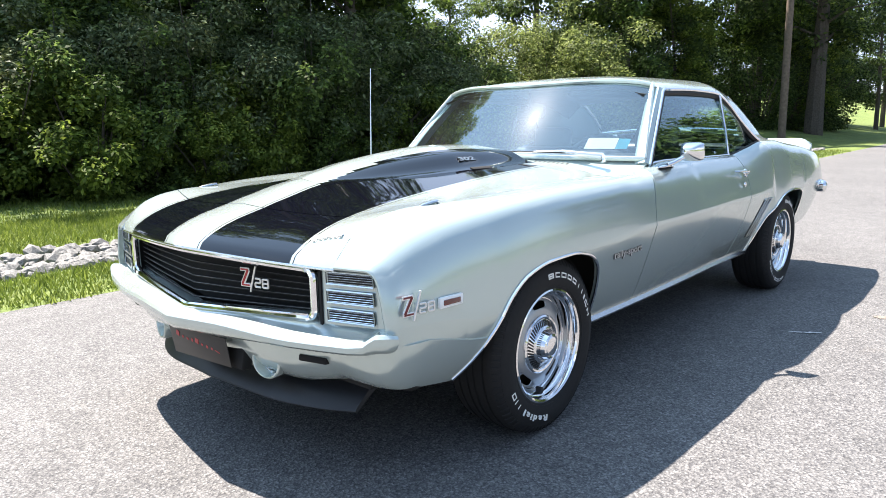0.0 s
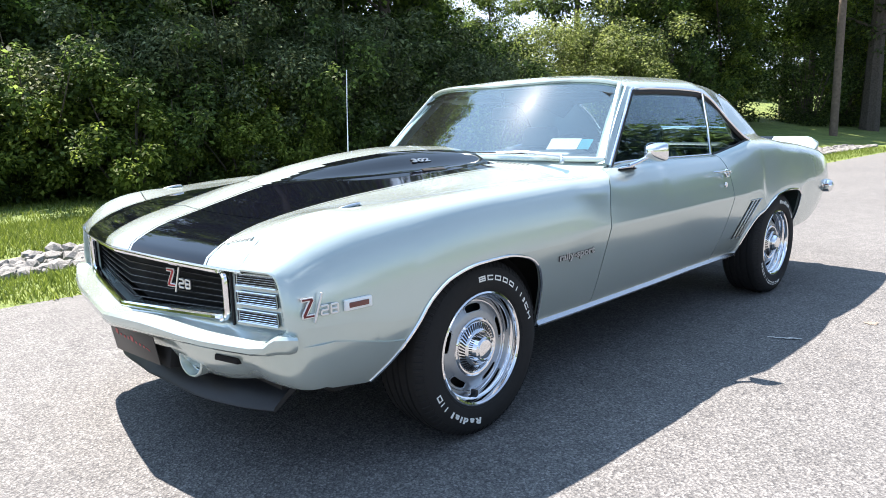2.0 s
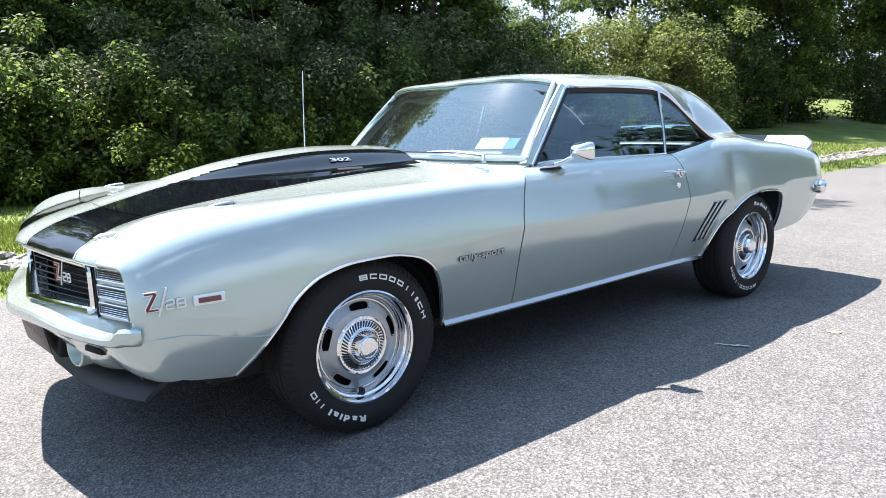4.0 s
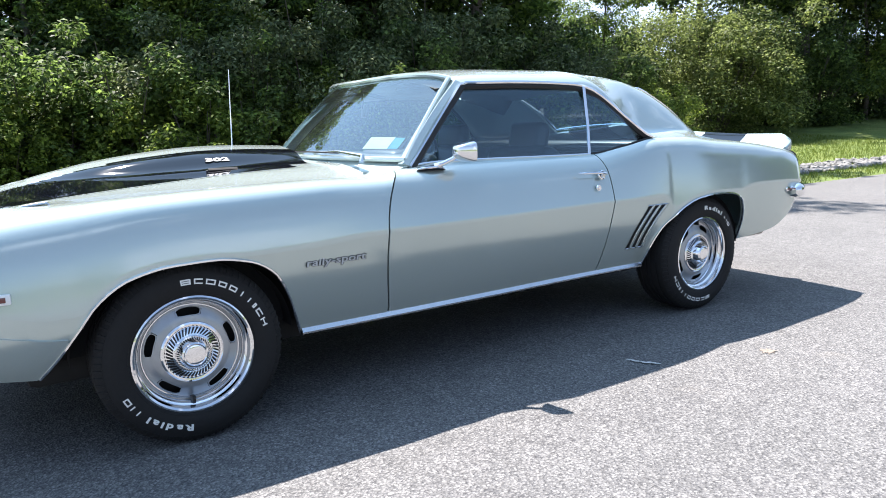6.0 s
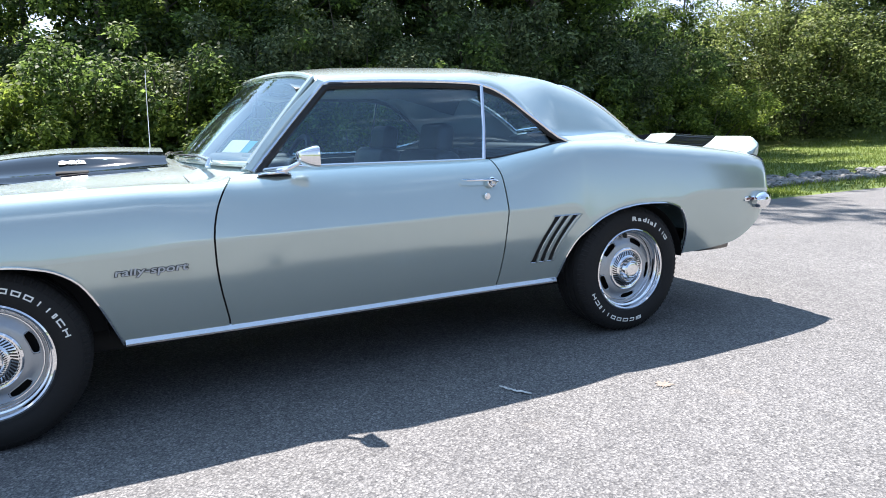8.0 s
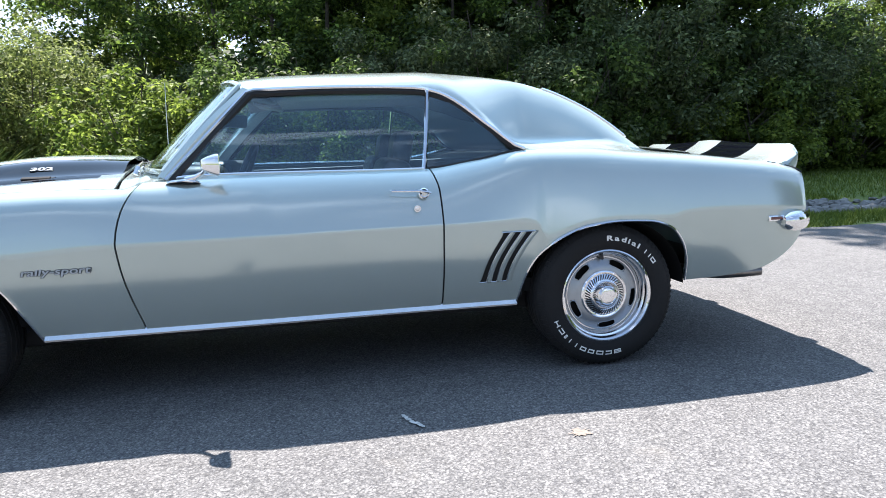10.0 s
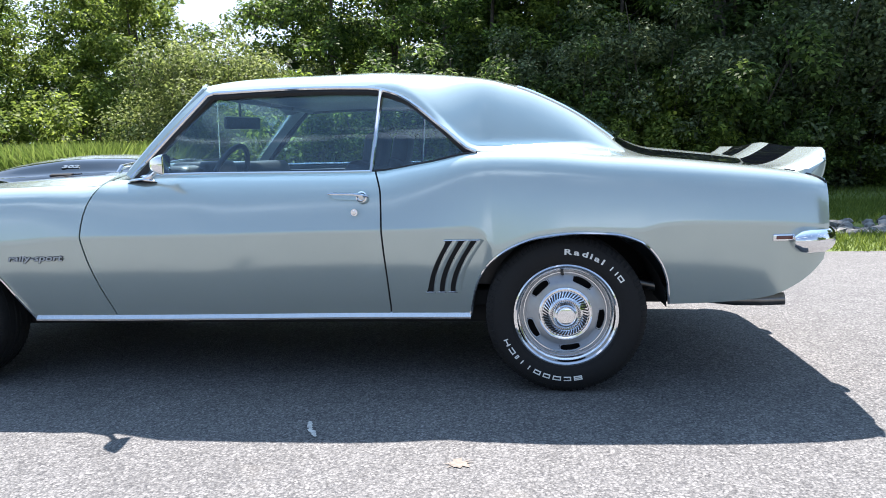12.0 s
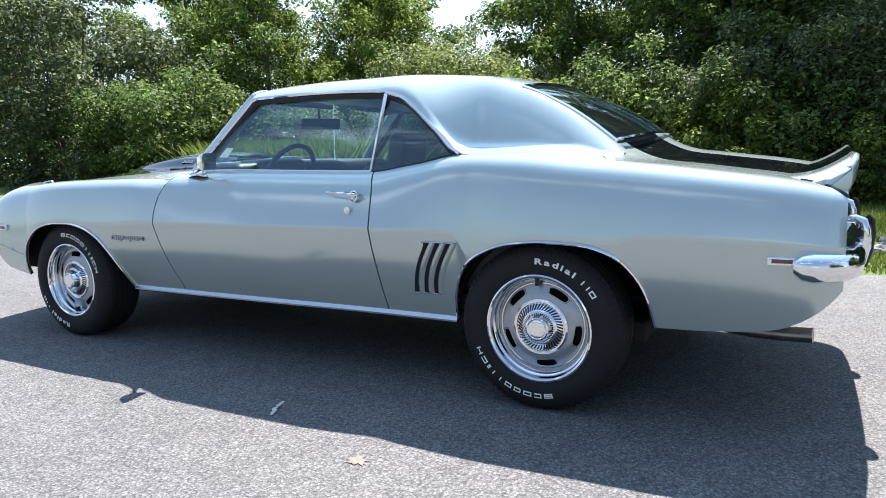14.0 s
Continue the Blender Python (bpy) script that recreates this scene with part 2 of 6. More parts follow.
def lathe(profile, seg=64, skip=None, close=False):
    """Turned about the y axis; profile: (radius, outward). Outward is -y."""
    rows = []
    for r, a in profile:
        rows.append([(r * math.sin(2 * math.pi * k / seg), -a, r * math.cos(2 * math.pi * k / seg)) for k in range(seg)])
    bm = bmesh.new()
    vs = [[bm.verts.new(p) for p in row] for row in rows]
    m = len(rows)
    for i in range(m if close else m - 1):
        for k in range(seg):
            if skip and skip(i, k):
                continue
            q = [vs[i][k], vs[(i + 1) % m][k], vs[(i + 1) % m][(k + 1) % seg], vs[i][(k + 1) % seg]]
            bm.faces.new(q)
    bmesh.ops.remove_doubles(bm, verts=bm.verts[:], dist=1e-6)
    bmesh.ops.recalc_face_normals(bm, faces=bm.faces[:])
    return bm


def spread(a, b, n):
    return [a + (b - a) * i / n for i in range(n + 1)]


def bez(p0, p1, p2, p3, u):
    v = 1 - u
    return tuple(v ** 3 * a + 3 * v * v * u * b + 3 * v * u * u * c + u ** 3 * d for a, b, c, d in zip(p0, p1, p2, p3))

# ---- the car ----
# x runs from the front axle (0) back to the rear axle (2.743); y is across, the driver's side negative.
car = thing("car", "silver two-door coupe with two black bonnet stripes parked on the road", "car")

nose_x = keyed((0, -0.918), (0.20, -0.888), (0.45, -0.845), (0.66, -0.80), (0.78, -0.765), (0.90, -0.74))
top_z = keyed((0, 0.722), (0.03, 0.744), (0.08, 0.771), (0.12, 0.787), (0.19, 0.808), (0.33, 0.831), (0.57, 0.849), (0.75, 0.859), (1.2, 0.885), (1.6, 0.900))
blister = keyed((0, 0.0), (0.03, 0.012), (0.07, 0.030), (0.12, 0.036), (0.25, 0.030), (0.45, 0.012), (0.75, 0.004), (1.1, -0.010), (1.5, -0.026))
ridge = keyed((0, 0.018), (0.2, 0.012), (0.33, 0.028), (0.48, 0.058), (0.6, 0.072), (0.75, 0.078), (1.05, 0.074), (1.6, 0.060))
HOOD_Y = 0.66


def hood_z(x, y):
    """Height of bonnet and fender tops: a peaked middle, a shallow dip, and raised fender crowns."""
    a = abs(y)
    d = x - nose_x(a)
    u = max(0.0, min(1.0, (a - 0.46) / 0.22))
    return top_z(d) + ridge(d) * max(0.0, 1 - a / HOOD_Y) ** 1.3 + blister(d) * u * u * (3 - 2 * u)


width = keyed((-0.770, 0.808), (-0.757, 0.826), (-0.735, 0.842), (-0.69, 0.855), (-0.6, 0.867), (-0.35, 0.883), (0, 0.891), (0.4, 0.895), (0.75, 0.898),
              (1.3, 0.893), (1.9, 0.881), (2.3, 0.881), (2.74, 0.896), (3.2, 0.894), (3.5, 0.879), (3.62, 0.864), (3.69, 0.850), (3.724, 0.834))
crease_z = keyed((-0.77, 0.560), (-0.55, 0.545), (-0.40, 0.520), (-0.33, 0.520), (-0.28, 0.566), (-0.18, 0.624), (-0.05, 0.647), (0.08, 0.650), (0.2, 0.640), (0.42, 0.645), (0.75, 0.665), (1.3, 0.670), (2.0, 0.674),
                 (2.36, 0.674), (2.42, 0.655), (2.47, 0.590), (2.54, 0.614), (2.645, 0.647), (2.785, 0.660), (2.92, 0.655), (3.02, 0.652), (3.1, 0.672), (3.2, 0.680), (3.45, 0.675), (3.71, 0.658))
tuck = keyed((-0.77, 0.08), (-0.5, 0.11), (0.2, 0.145), (2.0, 0.145), (2.4, 0.14), (3.2, 0.145), (3.72, 0.13))
sharp = keyed((-0.77, 0.30), (-0.3, 0.45), (0.1, 0.90), (0.9, 0.95), (1.5, 0.85), (2.2, 0.80), (2.6, 0.95), (3.1, 1.0), (3.71, 0.85))
edge_y = keyed((-0.77, 0.66), (0.62, 0.66), (0.84, 0.767), (1.1, 0.767), (1.98, 0.767), (2.2, 0.777), (2.4, 0.788), (2.65, 0.782), (2.9, 0.767), (3.12, 0.752), (3.36, 0.740), (3.6, 0.730), (3.724, 0.720))
edge_z = keyed((0.75, 0.892), (0.84, 0.897), (1.1, 0.914), (1.98, 0.903), (2.2, 0.932), (2.4, 0.966), (2.65, 0.967), (2.9, 0.944), (3.12, 0.926), (3.36, 0.898), (3.6, 0.864), (3.71, 0.836))
FRONT_ARCH = keyed((-0.46, 0.316), (-0.40, 0.391), (-0.35, 0.461), (-0.28, 0.551), (-0.18, 0.614), (-0.05, 0.640), (0.08, 0.643), (0.2, 0.623), (0.29, 0.571), (0.345, 0.486), (0.385, 0.386), (0.42, 0.291))
REAR_ARCH = keyed((2.360, 0.299), (2.390, 0.434), (2.455, 0.544), (2.54, 0.604), (2.645, 0.639), (2.785, 0.652), (2.92, 0.646), (3.02, 0.616), (3.09, 0.549), (3.135, 0.454), (3.153, 0.349))
tail_low = keyed((3.153, 0.346), (3.3, 0.350), (3.45, 0.362), (3.54, 0.378), (3.60, 0.405), (3.66, 0.450), (3.70, 0.495), (3.724, 0.530))
nose_low = keyed((-0.77, 0.497), (-0.7, 0.497), (-0.6, 0.488), (-0.46, 0.452))
val_low = keyed((-0.77, 0.395), (-0.7, 0.365), (-0.6, 0.342), (-0.46, 0.318))


def low_z(x):
    if x < -0.46:
        return nose_low(x)
    if x <= 0.42:
        return FRONT_ARCH(x)
    if x < 2.36:
        return 0.293
    if x <= 3.153:
        return REAR_ARCH(x)
    return tail_low(x)


def top_edge(x):
    if x < 0.8:
        return edge_y(x), hood_z(x, edge_y(x))
    return edge_y(x), edge_z(x)


def side_y(x, z):
    """Half-width of the body side below the crease."""
    q = max(0.0, (crease_z(x) - z) / (crease_z(x) - 0.29))
    a = sharp(x)
    return width(x) - tuck(x) * (a * q * 0.75 + (1 - a * 0.75) * q ** 2.2)


haunch_z = keyed((2.1, 0.905), (2.55, 0.950), (2.8, 0.942), (3.0, 0.933), (3.2, 0.919), (3.37, 0.903), (3.53, 0.884), (3.724, 0.848))
crown_z = keyed((-0.77, 0.722), (-0.75, 0.735), (-0.65, 0.786), (-0.47, 0.836), (-0.25, 0.868), (0.05, 0.888), (0.42, 0.899), (0.84, 0.908), (1.3, 0.914))


def side(x, v):
    """A point of the body side: v 0 to 1 below the crease, 1 to 2 above it, to the top edge. (half-width, height)"""
    zc = crease_z(x)
    if v <= 1:
        z0 = min(low_z(x), zc - 0.004)
        z = z0 + (zc - z0) * v
        return side_y(x, z), z
    ey, ez = top_edge(x)
    w = width(x)
    s = 0.008 + 0.018 * sharp(x)
    flat = max(0.0, min(1.0, (w - ey - 0.10) / 0.10))
    k = 1 - ease((x - 0.3) / 0.5)
    c1 = (w - s, zc + (0.42 + 0.30 * k) * (ez - zc))
    c2 = (ey + (0.55 + 0.30 * k) * (w - ey), ez - (0.012 + 0.012 * (1 - flat)) * (1 - 0.6 * k))
    if x < 1.3:
        # the front fender keeps an upright flank and turns in a tight corner to a flat top
        q = 1 - 0.85 * ease((x - 0.50) / 0.60)
        zt = crown_z(x)
        c1 = (c1[0] + (w - 0.024 - c1[0]) * q, c1[1] + (zc + 0.88 * (zt - zc) - c1[1]) * q)
        c2 = (c2[0] + (w - 0.032 - c2[0]) * q, c2[1] + (zt - c2[1]) * q)
    if x > 2.1:
        # the quarter does the same, less tightly
        q = 0.85 * ease((x - 2.1) / 0.40)
        zt = haunch_z(x)
        c1 = (c1[0] + (w - 0.022 - c1[0]) * q, c1[1] + (zc + 0.84 * (zt - zc) - c1[1]) * q)
        c2 = (c2[0] + (w - 0.034 - c2[0]) * q, c2[1] + (zt - c2[1]) * q)
    return bez((w, zc), c1, c2, (ey, ez), v - 1)


seam_f = keyed((0.30, 0.806), (0.34, 0.801), (0.40, 0.788), (0.48, 0.772), (0.58, 0.760), (0.67, 0.757), (0.76, 0.772), (0.84, 0.806), (0.93, 0.880))
seam_r = keyed((0.30, 2.022), (0.35, 2.026), (0.45, 2.026), (0.60, 2.022), (0.72, 2.02), (0.82, 2.015), (0.88, 1.998), (0.93, 1.972))
VS = [0, .12, .26, .42, .58, .74, .88, .97, 1.0, 1.03, 1.12, 1.22, 1.32, 1.40, 1.46, 1.52, 1.58, 1.64, 1.71, 1.8, 1.9, 2.0]


def side_panel(stations, s, shift):
    """Rows along x; shift(x, z): the sideways pull of a seam."""
    rows = []
    for x in stations:
        row = []
        for v in VS:
            y, z = side(x, v)
            xx = x + shift(x, z)
            y, _ = side(xx, v) if abs(xx - x) > 1e-4 else (y, z)
            row.append((xx, s * y, z))
        rows.append(row)
    return thick(grid(rows), 0.012, (1.4, 0, 0.6))


def ease(u):
    u = max(0.0, min(1.0, u))
    return u * u * (3 - 2 * u)


GAP = 0.0035
X_FEN = [-0.757, -0.752, -0.744, -0.732] + spread(-0.715, -0.48, 8) + spread(-0.46, -0.30, 9) + spread(-0.27, 0.20, 14) + spread(0.22, 0.42, 14) + spread(0.45, 0.80, 9)
X_DOOR = spread(0.80, 2.0, 30)
X_QTR = spread(2.0, 2.335, 9) + spread(2.36, 2.465, 9) + spread(2.495, 2.99, 15) + spread(3.01, 3.153, 12) + spread(3.165, 3.55, 14) + spread(3.57, 3.722, 9)


def fender_shift(x, z):
    back = (seam_f(z) - GAP - 0.80) * ease((x - 0.42) / 0.38)
    return back


def door_shift(x, z):
    u = (x - 0.80) / 1.2
    a = (seam_f(z) + GAP - 0.80) * ease(1 - u / 0.3) if u < 0.3 else 0
    b = (seam_r(z) - GAP - 2.0) * ease((u - 0.7) / 0.3) if u > 0.7 else 0
    return a + b


def quarter_shift(x, z):
    return (seam_r(z) + GAP - 2.0) * ease(1 - (x - 2.0) / 0.3)


def arch_trim(s, arch, x0, x1, y_extra=0.004):
    pts = []
    n = 46
    for i in range(n + 1):
        u = i / n
        x = x0 + (x1 - x0) * (0.5 - 0.5 * math.cos(math.pi * u))
        z = arch(x)
        pts.append((x, s * (side_y(x, z) + y_extra), z))
    return tube(pts, 0.0055, 6)


for s, side_name in ((-1, "driver"), (1, "passenger")):
    rows = []
    for x in X_FEN:
        row = []
        for v in VS:
            y, z = side(x, v)
            xx = x + fender_shift(x, z)
            if abs(xx - x) > 1e-4:
                y = side(xx, v)[0]
            # the top runs out to the nose line, which is swept back towards the corner
            e = ease((-0.52 - x) / 0.237)
            if e > 0 and v > 1:
                xx += e * min(0.0, nose_x(min(y, 0.80)) + 0.757)
                z += ease((v - 1.45) / 0.35) * (hood_z(xx, y) - hood_z(x, y))
            row.append((xx, s * y, z))
        rows.append(row)
    # the leading edge rolls in to the lamp opening
    lead = []
    for fore, inward in ((0.016, 0.016), (-0.004, 0.013), (-0.006, 0.008), (-0.004, 0.003)):
        row = []
        for x, y, z in rows[0]:
            a = abs(y)
            d = Vector((min(max(a, 0.60), 0.765) - a, min(max(z, 0.52), 0.695) - z))
            d = d.normalized() if d.length > 1e-6 else Vector((-1, 0))
            row.append((x + fore, s * (a + inward * d.x), z + inward * d.y))
        lead.append(row)
    fender = part("front_fender", thick(grid(lead + rows), 0.012, (0, 0, 0.55)), SILVER, car)
    part("arch_trim", arch_trim(s, FRONT_ARCH, -0.46, 0.42), CHROME, fender, "thin bright wheel-arch moulding")
    door = part("door", side_panel(X_DOOR, s, door_shift), SILVER, car)
    quarter = part("quarter_panel", side_panel(X_QTR, s, quarter_shift), SILVER, car)
    part("arch_trim", arch_trim(s, REAR_ARCH, 2.36, 3.153), CHROME, quarter, "thin bright wheel-arch moulding")
    # bright sill moulding
    sill = []
    for x in spread(0.425, 2.36, 24):
        y = side_y(x, 0.30)
        sill.append([(x, s * (y - 0.02), 0.313), (x, s * (y + 0.001), 0.313), (x, s * (y + 0.015), 0.293), (x, s * (y + 0.014), 0.286), (x, s * (y - 0.02), 0.278)])
    bm = grid(sill, closed=True)
    bmesh.ops.holes_fill(bm, edges=bm.edges[:])
    bmesh.ops.recalc_face_normals(bm, faces=bm.faces[:])
    part("sill_moulding", bm, STEEL, car, "bright metal sill moulding")
    # dark jambs behind the shut lines
    for seam, name in ((seam_f, "front_jamb"), (seam_r, "rear_jamb")):
        rows = []
        for z in spread(0.30, 0.862, 14):
            x = seam(z)
            xs = max(x, 0.75)
            yy = (side_y(x, z) if z <= crease_z(x) else None)
            if yy is None:
                best = min((abs(side(x, v)[1] - z), side(x, v)[0]) for v in spread(1, 2, 60))
                yy = best[1]
            yy -= 0.016
            rows.append([(x - 0.02, s * yy, z), (x + 0.02, s * yy, z), (x + 0.02, s * (yy - 0.03), z), (x - 0.02, s * (yy - 0.03), z)])
        part(name, grid(rows, closed=True), DARK, car)
    # wheel housings
    for cx, r0 in ((0.0, 0.375), (2.757, 0.385)):
        bm = bmesh.new()
        rows = []
        for k in range(25):
            a = math.pi * (k / 24)
            rows.append([(cx - r0 * math.cos(a), s * 0.79, 0.335 + 0.325 * math.sin(a)), (cx - r0 * math.cos(a), s * 0.42, 0.33 + 0.33 * math.sin(a))])
        bm = grid(rows)
        vs = [bm.verts.new((cx, s * 0.42, 0.30))]
        for i in range(24):
            bm.verts.ensure_lookup_table()
            bm.faces.new((vs[0], bm.verts[2 * i + 1], bm.verts[2 * i + 3]))
        part("wheel_housing", bm, DARK, car)

# bonnet with its stripes, and the header panel before it
STRIPE_IN, STRIPE_OUT = 0.115, 0.50
YS = [0, 0.06, STRIPE_IN - .014, STRIPE_IN - .010, STRIPE_IN, STRIPE_IN + .001, 0.2, 0.3, 0.4, 0.47, STRIPE_OUT - .001, STRIPE_OUT, STRIPE_OUT + .010, STRIPE_OUT + .014, 0.55, 0.6, 0.64, HOOD_Y - 0.002]
YS = [-y for y in reversed(YS[1:])] + YS


def out_y(x):
    return 0.50 - 0.085 * ease((x + 0.85) / 1.4)


def stripe_y(y, x):
    """Pulls the columns so that the stripes' outer edges taper towards the rear."""
    a = abs(y)
    o = out_y(x)
    if a <= STRIPE_IN:
        return y
    if a <= STRIPE_OUT:
        r = STRIPE_IN + (a - STRIPE_IN) * (o - STRIPE_IN) / (STRIPE_OUT - STRIPE_IN)
    else:
        r = o + (a - STRIPE_OUT) * (HOOD_Y - o) / (HOOD_Y - STRIPE_OUT)
    return math.copysign(r, y)


def in_stripe(j):
    m = abs(YS[j] + YS[j + 1]) / 2
    edge = min(abs(m - STRIPE_IN + 0.012), abs(m - STRIPE_OUT - 0.012))
    return 1 if STRIPE_IN < m < STRIPE_OUT or edge < 0.002 else 0


def seam_head(y):
    return -0.655 + 0.10 * (abs(y) / 0.66) ** 2


rows = []
for d in (0.0, 0.012, 0.03, 0.06, 0.1, 0.15, 0.2, 1.0):
    row = []
    for y in YS:
        x0 = nose_x(abs(y))
        x1 = seam_head(y) - 0.002
        x = x0 + (x1 - x0) * min(1.0, d / 0.25 if d < 1 else 1.0)
        yy = stripe_y(y, x)
        z = hood_z(x, yy)
        if d == 0.0:
            z -= 0.012
        row.append((x, yy, z))
    rows.append(row)
part("header_panel", thick(grid(rows, mats=lambda i, j: in_stripe(j)), 0.012, (0, 0, 0)), [SILVER, BLACK_PAINT], car)
rows = []
for u in spread(0, 1, 26):
    row = []
    for y in YS:
        x0 = seam_head(y) + 0.002
        x1 = 0.66 + 0.05 * (abs(y) / 0.66) ** 2
        x = x0 + (x1 - x0) * u
        yy = stripe_y(y, x)
        row.append((x, yy, hood_z(x, yy)))
    rows.append(row)
part("bonnet", thick(grid(rows, mats=lambda i, j: in_stripe(j) if i < 24 else 0), 0.012, (0, 0, 0)), [SILVER, BLACK_PAINT], car)

# raised cowl-induction scoop
rows = []
sc_h = keyed((-0.40, 0.0), (-0.30, 0.009), (-0.15, 0.027), (0.05, 0.044), (0.25, 0.052), (0.45, 0.048), (0.66, 0.036))
sc_w = keyed((-0.40, 0.12), (-0.2, 0.20), (0.0, 0.245), (0.3, 0.285), (0.66, 0.31))
prof = [(1.14, -0.05), (1.06, 0.0), (0.98, 0.05), (0.92, 0.16), (0.85, 0.38), (0.77, 0.66), (0.70, 0.86), (0.63, 0.96), (0.55, 0.995), (0.42, 1.01), (0.2, 1.02)]
prof = [(-a, b) for a, b in prof] + [(0, 1.03)] + [(a, b) for a, b in reversed(prof)]
for x in spread(-0.40, 0.66, 26):
    rows.append([(x, a * sc_w(x), hood_z(x, min(0.65, abs(a) * sc_w(x))) + b * sc_h(x) + 0.001) for a, b in prof])
rows.append([(p[0] + 0.004, p[1], p[2]) for p in rows[-1]])
rows.append([(p[0] - 0.02, p[1] * 0.97, p[2] - 0.012) for p in rows[-2]])


def scoop_mat(i, j):
    y = abs(rows[i][j][1] + rows[i][j + 1][1]) / 2
    return 1 if y > STRIPE_IN - 0.01 else 0


scoop = part("bonnet_scoop", outward(grid(rows, mats=scoop_mat), (0.2, 0, 0)), [SILVER, BLACK_PAINT], car)
part("scoop_mouth", box(0.60, 0.655, -0.24, 0.24, 0.90, 0.948), DARK, car)
# cowl, with wipers and the fresh-air grille
def cowl_pt(y, u):
    x0 = 0.675 + 0.05 * min(1, abs(y) / 0.66) ** 2
    x1 = 0.733 + 0.20 * (abs(y) / 0.755) ** 2.2
    z0 = hood_z(0.64, min(abs(y), 0.66)) - 0.010
    z1 = 0.934 - 0.018 * (abs(y) / 0.755) ** 2
    return x0 + (x1 - x0) * u, y, z0 + (z1 - z0) * u ** 1.5


rows = [[cowl_pt(y, u) for y in spread(-0.765, 0.765, 24)] for u in spread(0, 1, 8)]
cowl = part("cowl_panel", thick(grid(rows), 0.01, (0.8, 0, 0)), SILVER, car)
for s in (-1, 1):
    for k in range(8):
        y = s * (0.30 + 0.022 * k)
        rows = [[tuple(Vector(cowl_pt(y + e, u)) + Vector((0, 0, 0.0012))) for e in (-0.0035, 0.0035)] for u in (0.50, 0.60, 0.70)]
        part("cowl_slit", outward(grid(rows), (0.7, 0, 0)), DARK, cowl)

# greenhouse
drip_y = keyed((1.05, 0.640), (1.27, 0.668), (1.95, 0.668), (2.05, 0.672), (2.11, 0.682), (2.27, 0.728), (2.40, 0.780), (2.5, 0.786), (2.65, 0.780), (2.9, 0.765), (3.08, 0.752))
drip_z = keyed((1.05, 1.223), (1.18, 1.240), (1.27, 1.250), (1.6, 1.257), (1.95, 1.248), (2.05, 1.226), (2.11, 1.196), (2.27, 1.070), (2.40, 0.974), (2.5, 0.964), (2.65, 0.963), (2.9, 0.941), (3.08, 0.927))
roof_z = keyed((1.03, 1.272), (1.1, 1.297), (1.2, 1.322), (1.4, 1.342), (1.7, 1.347), (2.1, 1.338), (2.4, 1.312), (2.58, 1.268), (2.74, 1.216), (2.843, 1.170), (2.95, 1.106), (3.05, 1.035), (3.14, 0.965))


glass_half = keyed((2.50, 0.525), (2.62, 0.536), (2.95, 0.568), (3.1, 0.585))
glass_drop = keyed((2.2, 0.03), (2.568, 0.038), (2.745, 0.062), (2.95, 0.096), (3.1, 0.11))


def roof_section(x, n=40):
    """Half a cross-section, from the drip rail or the shoulder up to the middle of the roof."""
    y0, z0, z3 = drip_y(x), drip_z(x), roof_z(x)
    p1 = (y0 - 0.035, z0 + 0.75 * (z3 - z0))
    p2 = (0.36 + 0.25 * ease((x - 1.7) / 0.5), z3 + 0.002)
    plain_cut = [bez((y0, z0), p1, p2, (0, z3), u) for u in spread(0, 1, n)]
    f = ease((x - 1.98) / 0.36)
    if f <= 0:
        return plain_cut
    # a tight hollow above the shoulder, a steep sail, a round edge
    yg = glass_half(x)
    zg = max(z0 + 0.012, z3 - glass_drop(x))
    d = zg - z0
    za = z0 + min(0.050, 0.35 * d)
    ya = min(y0 - 0.05, max(y0 - 0.12, yg + 0.02 + 0.46 * (zg - za)))
    # the hollow opens only behind the quarter window
    h = ease((x - 2.20) / 0.26)
    ya, za = y0 - 0.012 + (ya - y0 + 0.012) * h, z0 + 0.012 + (za - z0 - 0.012) * h
    k, m = n * 3 // 10, n * 4 // 10
    low = [bez((y0, z0), (y0 - 0.004 - 0.046 * h, z0 + 0.004 + 0.006 * h), (ya + 0.004 + 0.018 * h, za - 0.004 - 0.026 * h * min(1.0, d / 0.2)), (ya, za), u) for u in spread(0, 1, k)]
    sail = [bez((ya, za), (ya - 0.26 * (ya - yg), za + 0.45 * (zg - za)), (yg + 0.34 * (ya - yg), zg - 0.10 * (zg - za)), (yg, zg), u) for u in spread(0, 1, m)]
    crown = [(yg * (1 - u), z3 - (z3 - zg) * (1 - u) ** 2.2) for u in spread(0, 1, n - k - m)]
    high = sail + crown[1:]
    steep = low + high[1:]
    return [(a[0] + (b[0] - a[0]) * f, a[1] + (b[1] - a[1]) * f) for a, b in zip(plain_cut, steep)]


def roof_at(x, y):
    sec = roof_section(x)
    ys = [p[0] for p in sec][::-1]
    zs = [p[1] for p in sec][::-1]
    return float(np.interp(abs(y), ys, zs))


head_x = lambda y: 1.095 + 0.145 * (abs(y) / 0.65) ** 2
back_top = lambda y: 2.58 - 0.015 * (abs(y) / 0.5) ** 2
back_low = lambda y: 3.045 - 0.09 * (abs(y) / 0.56) ** 2

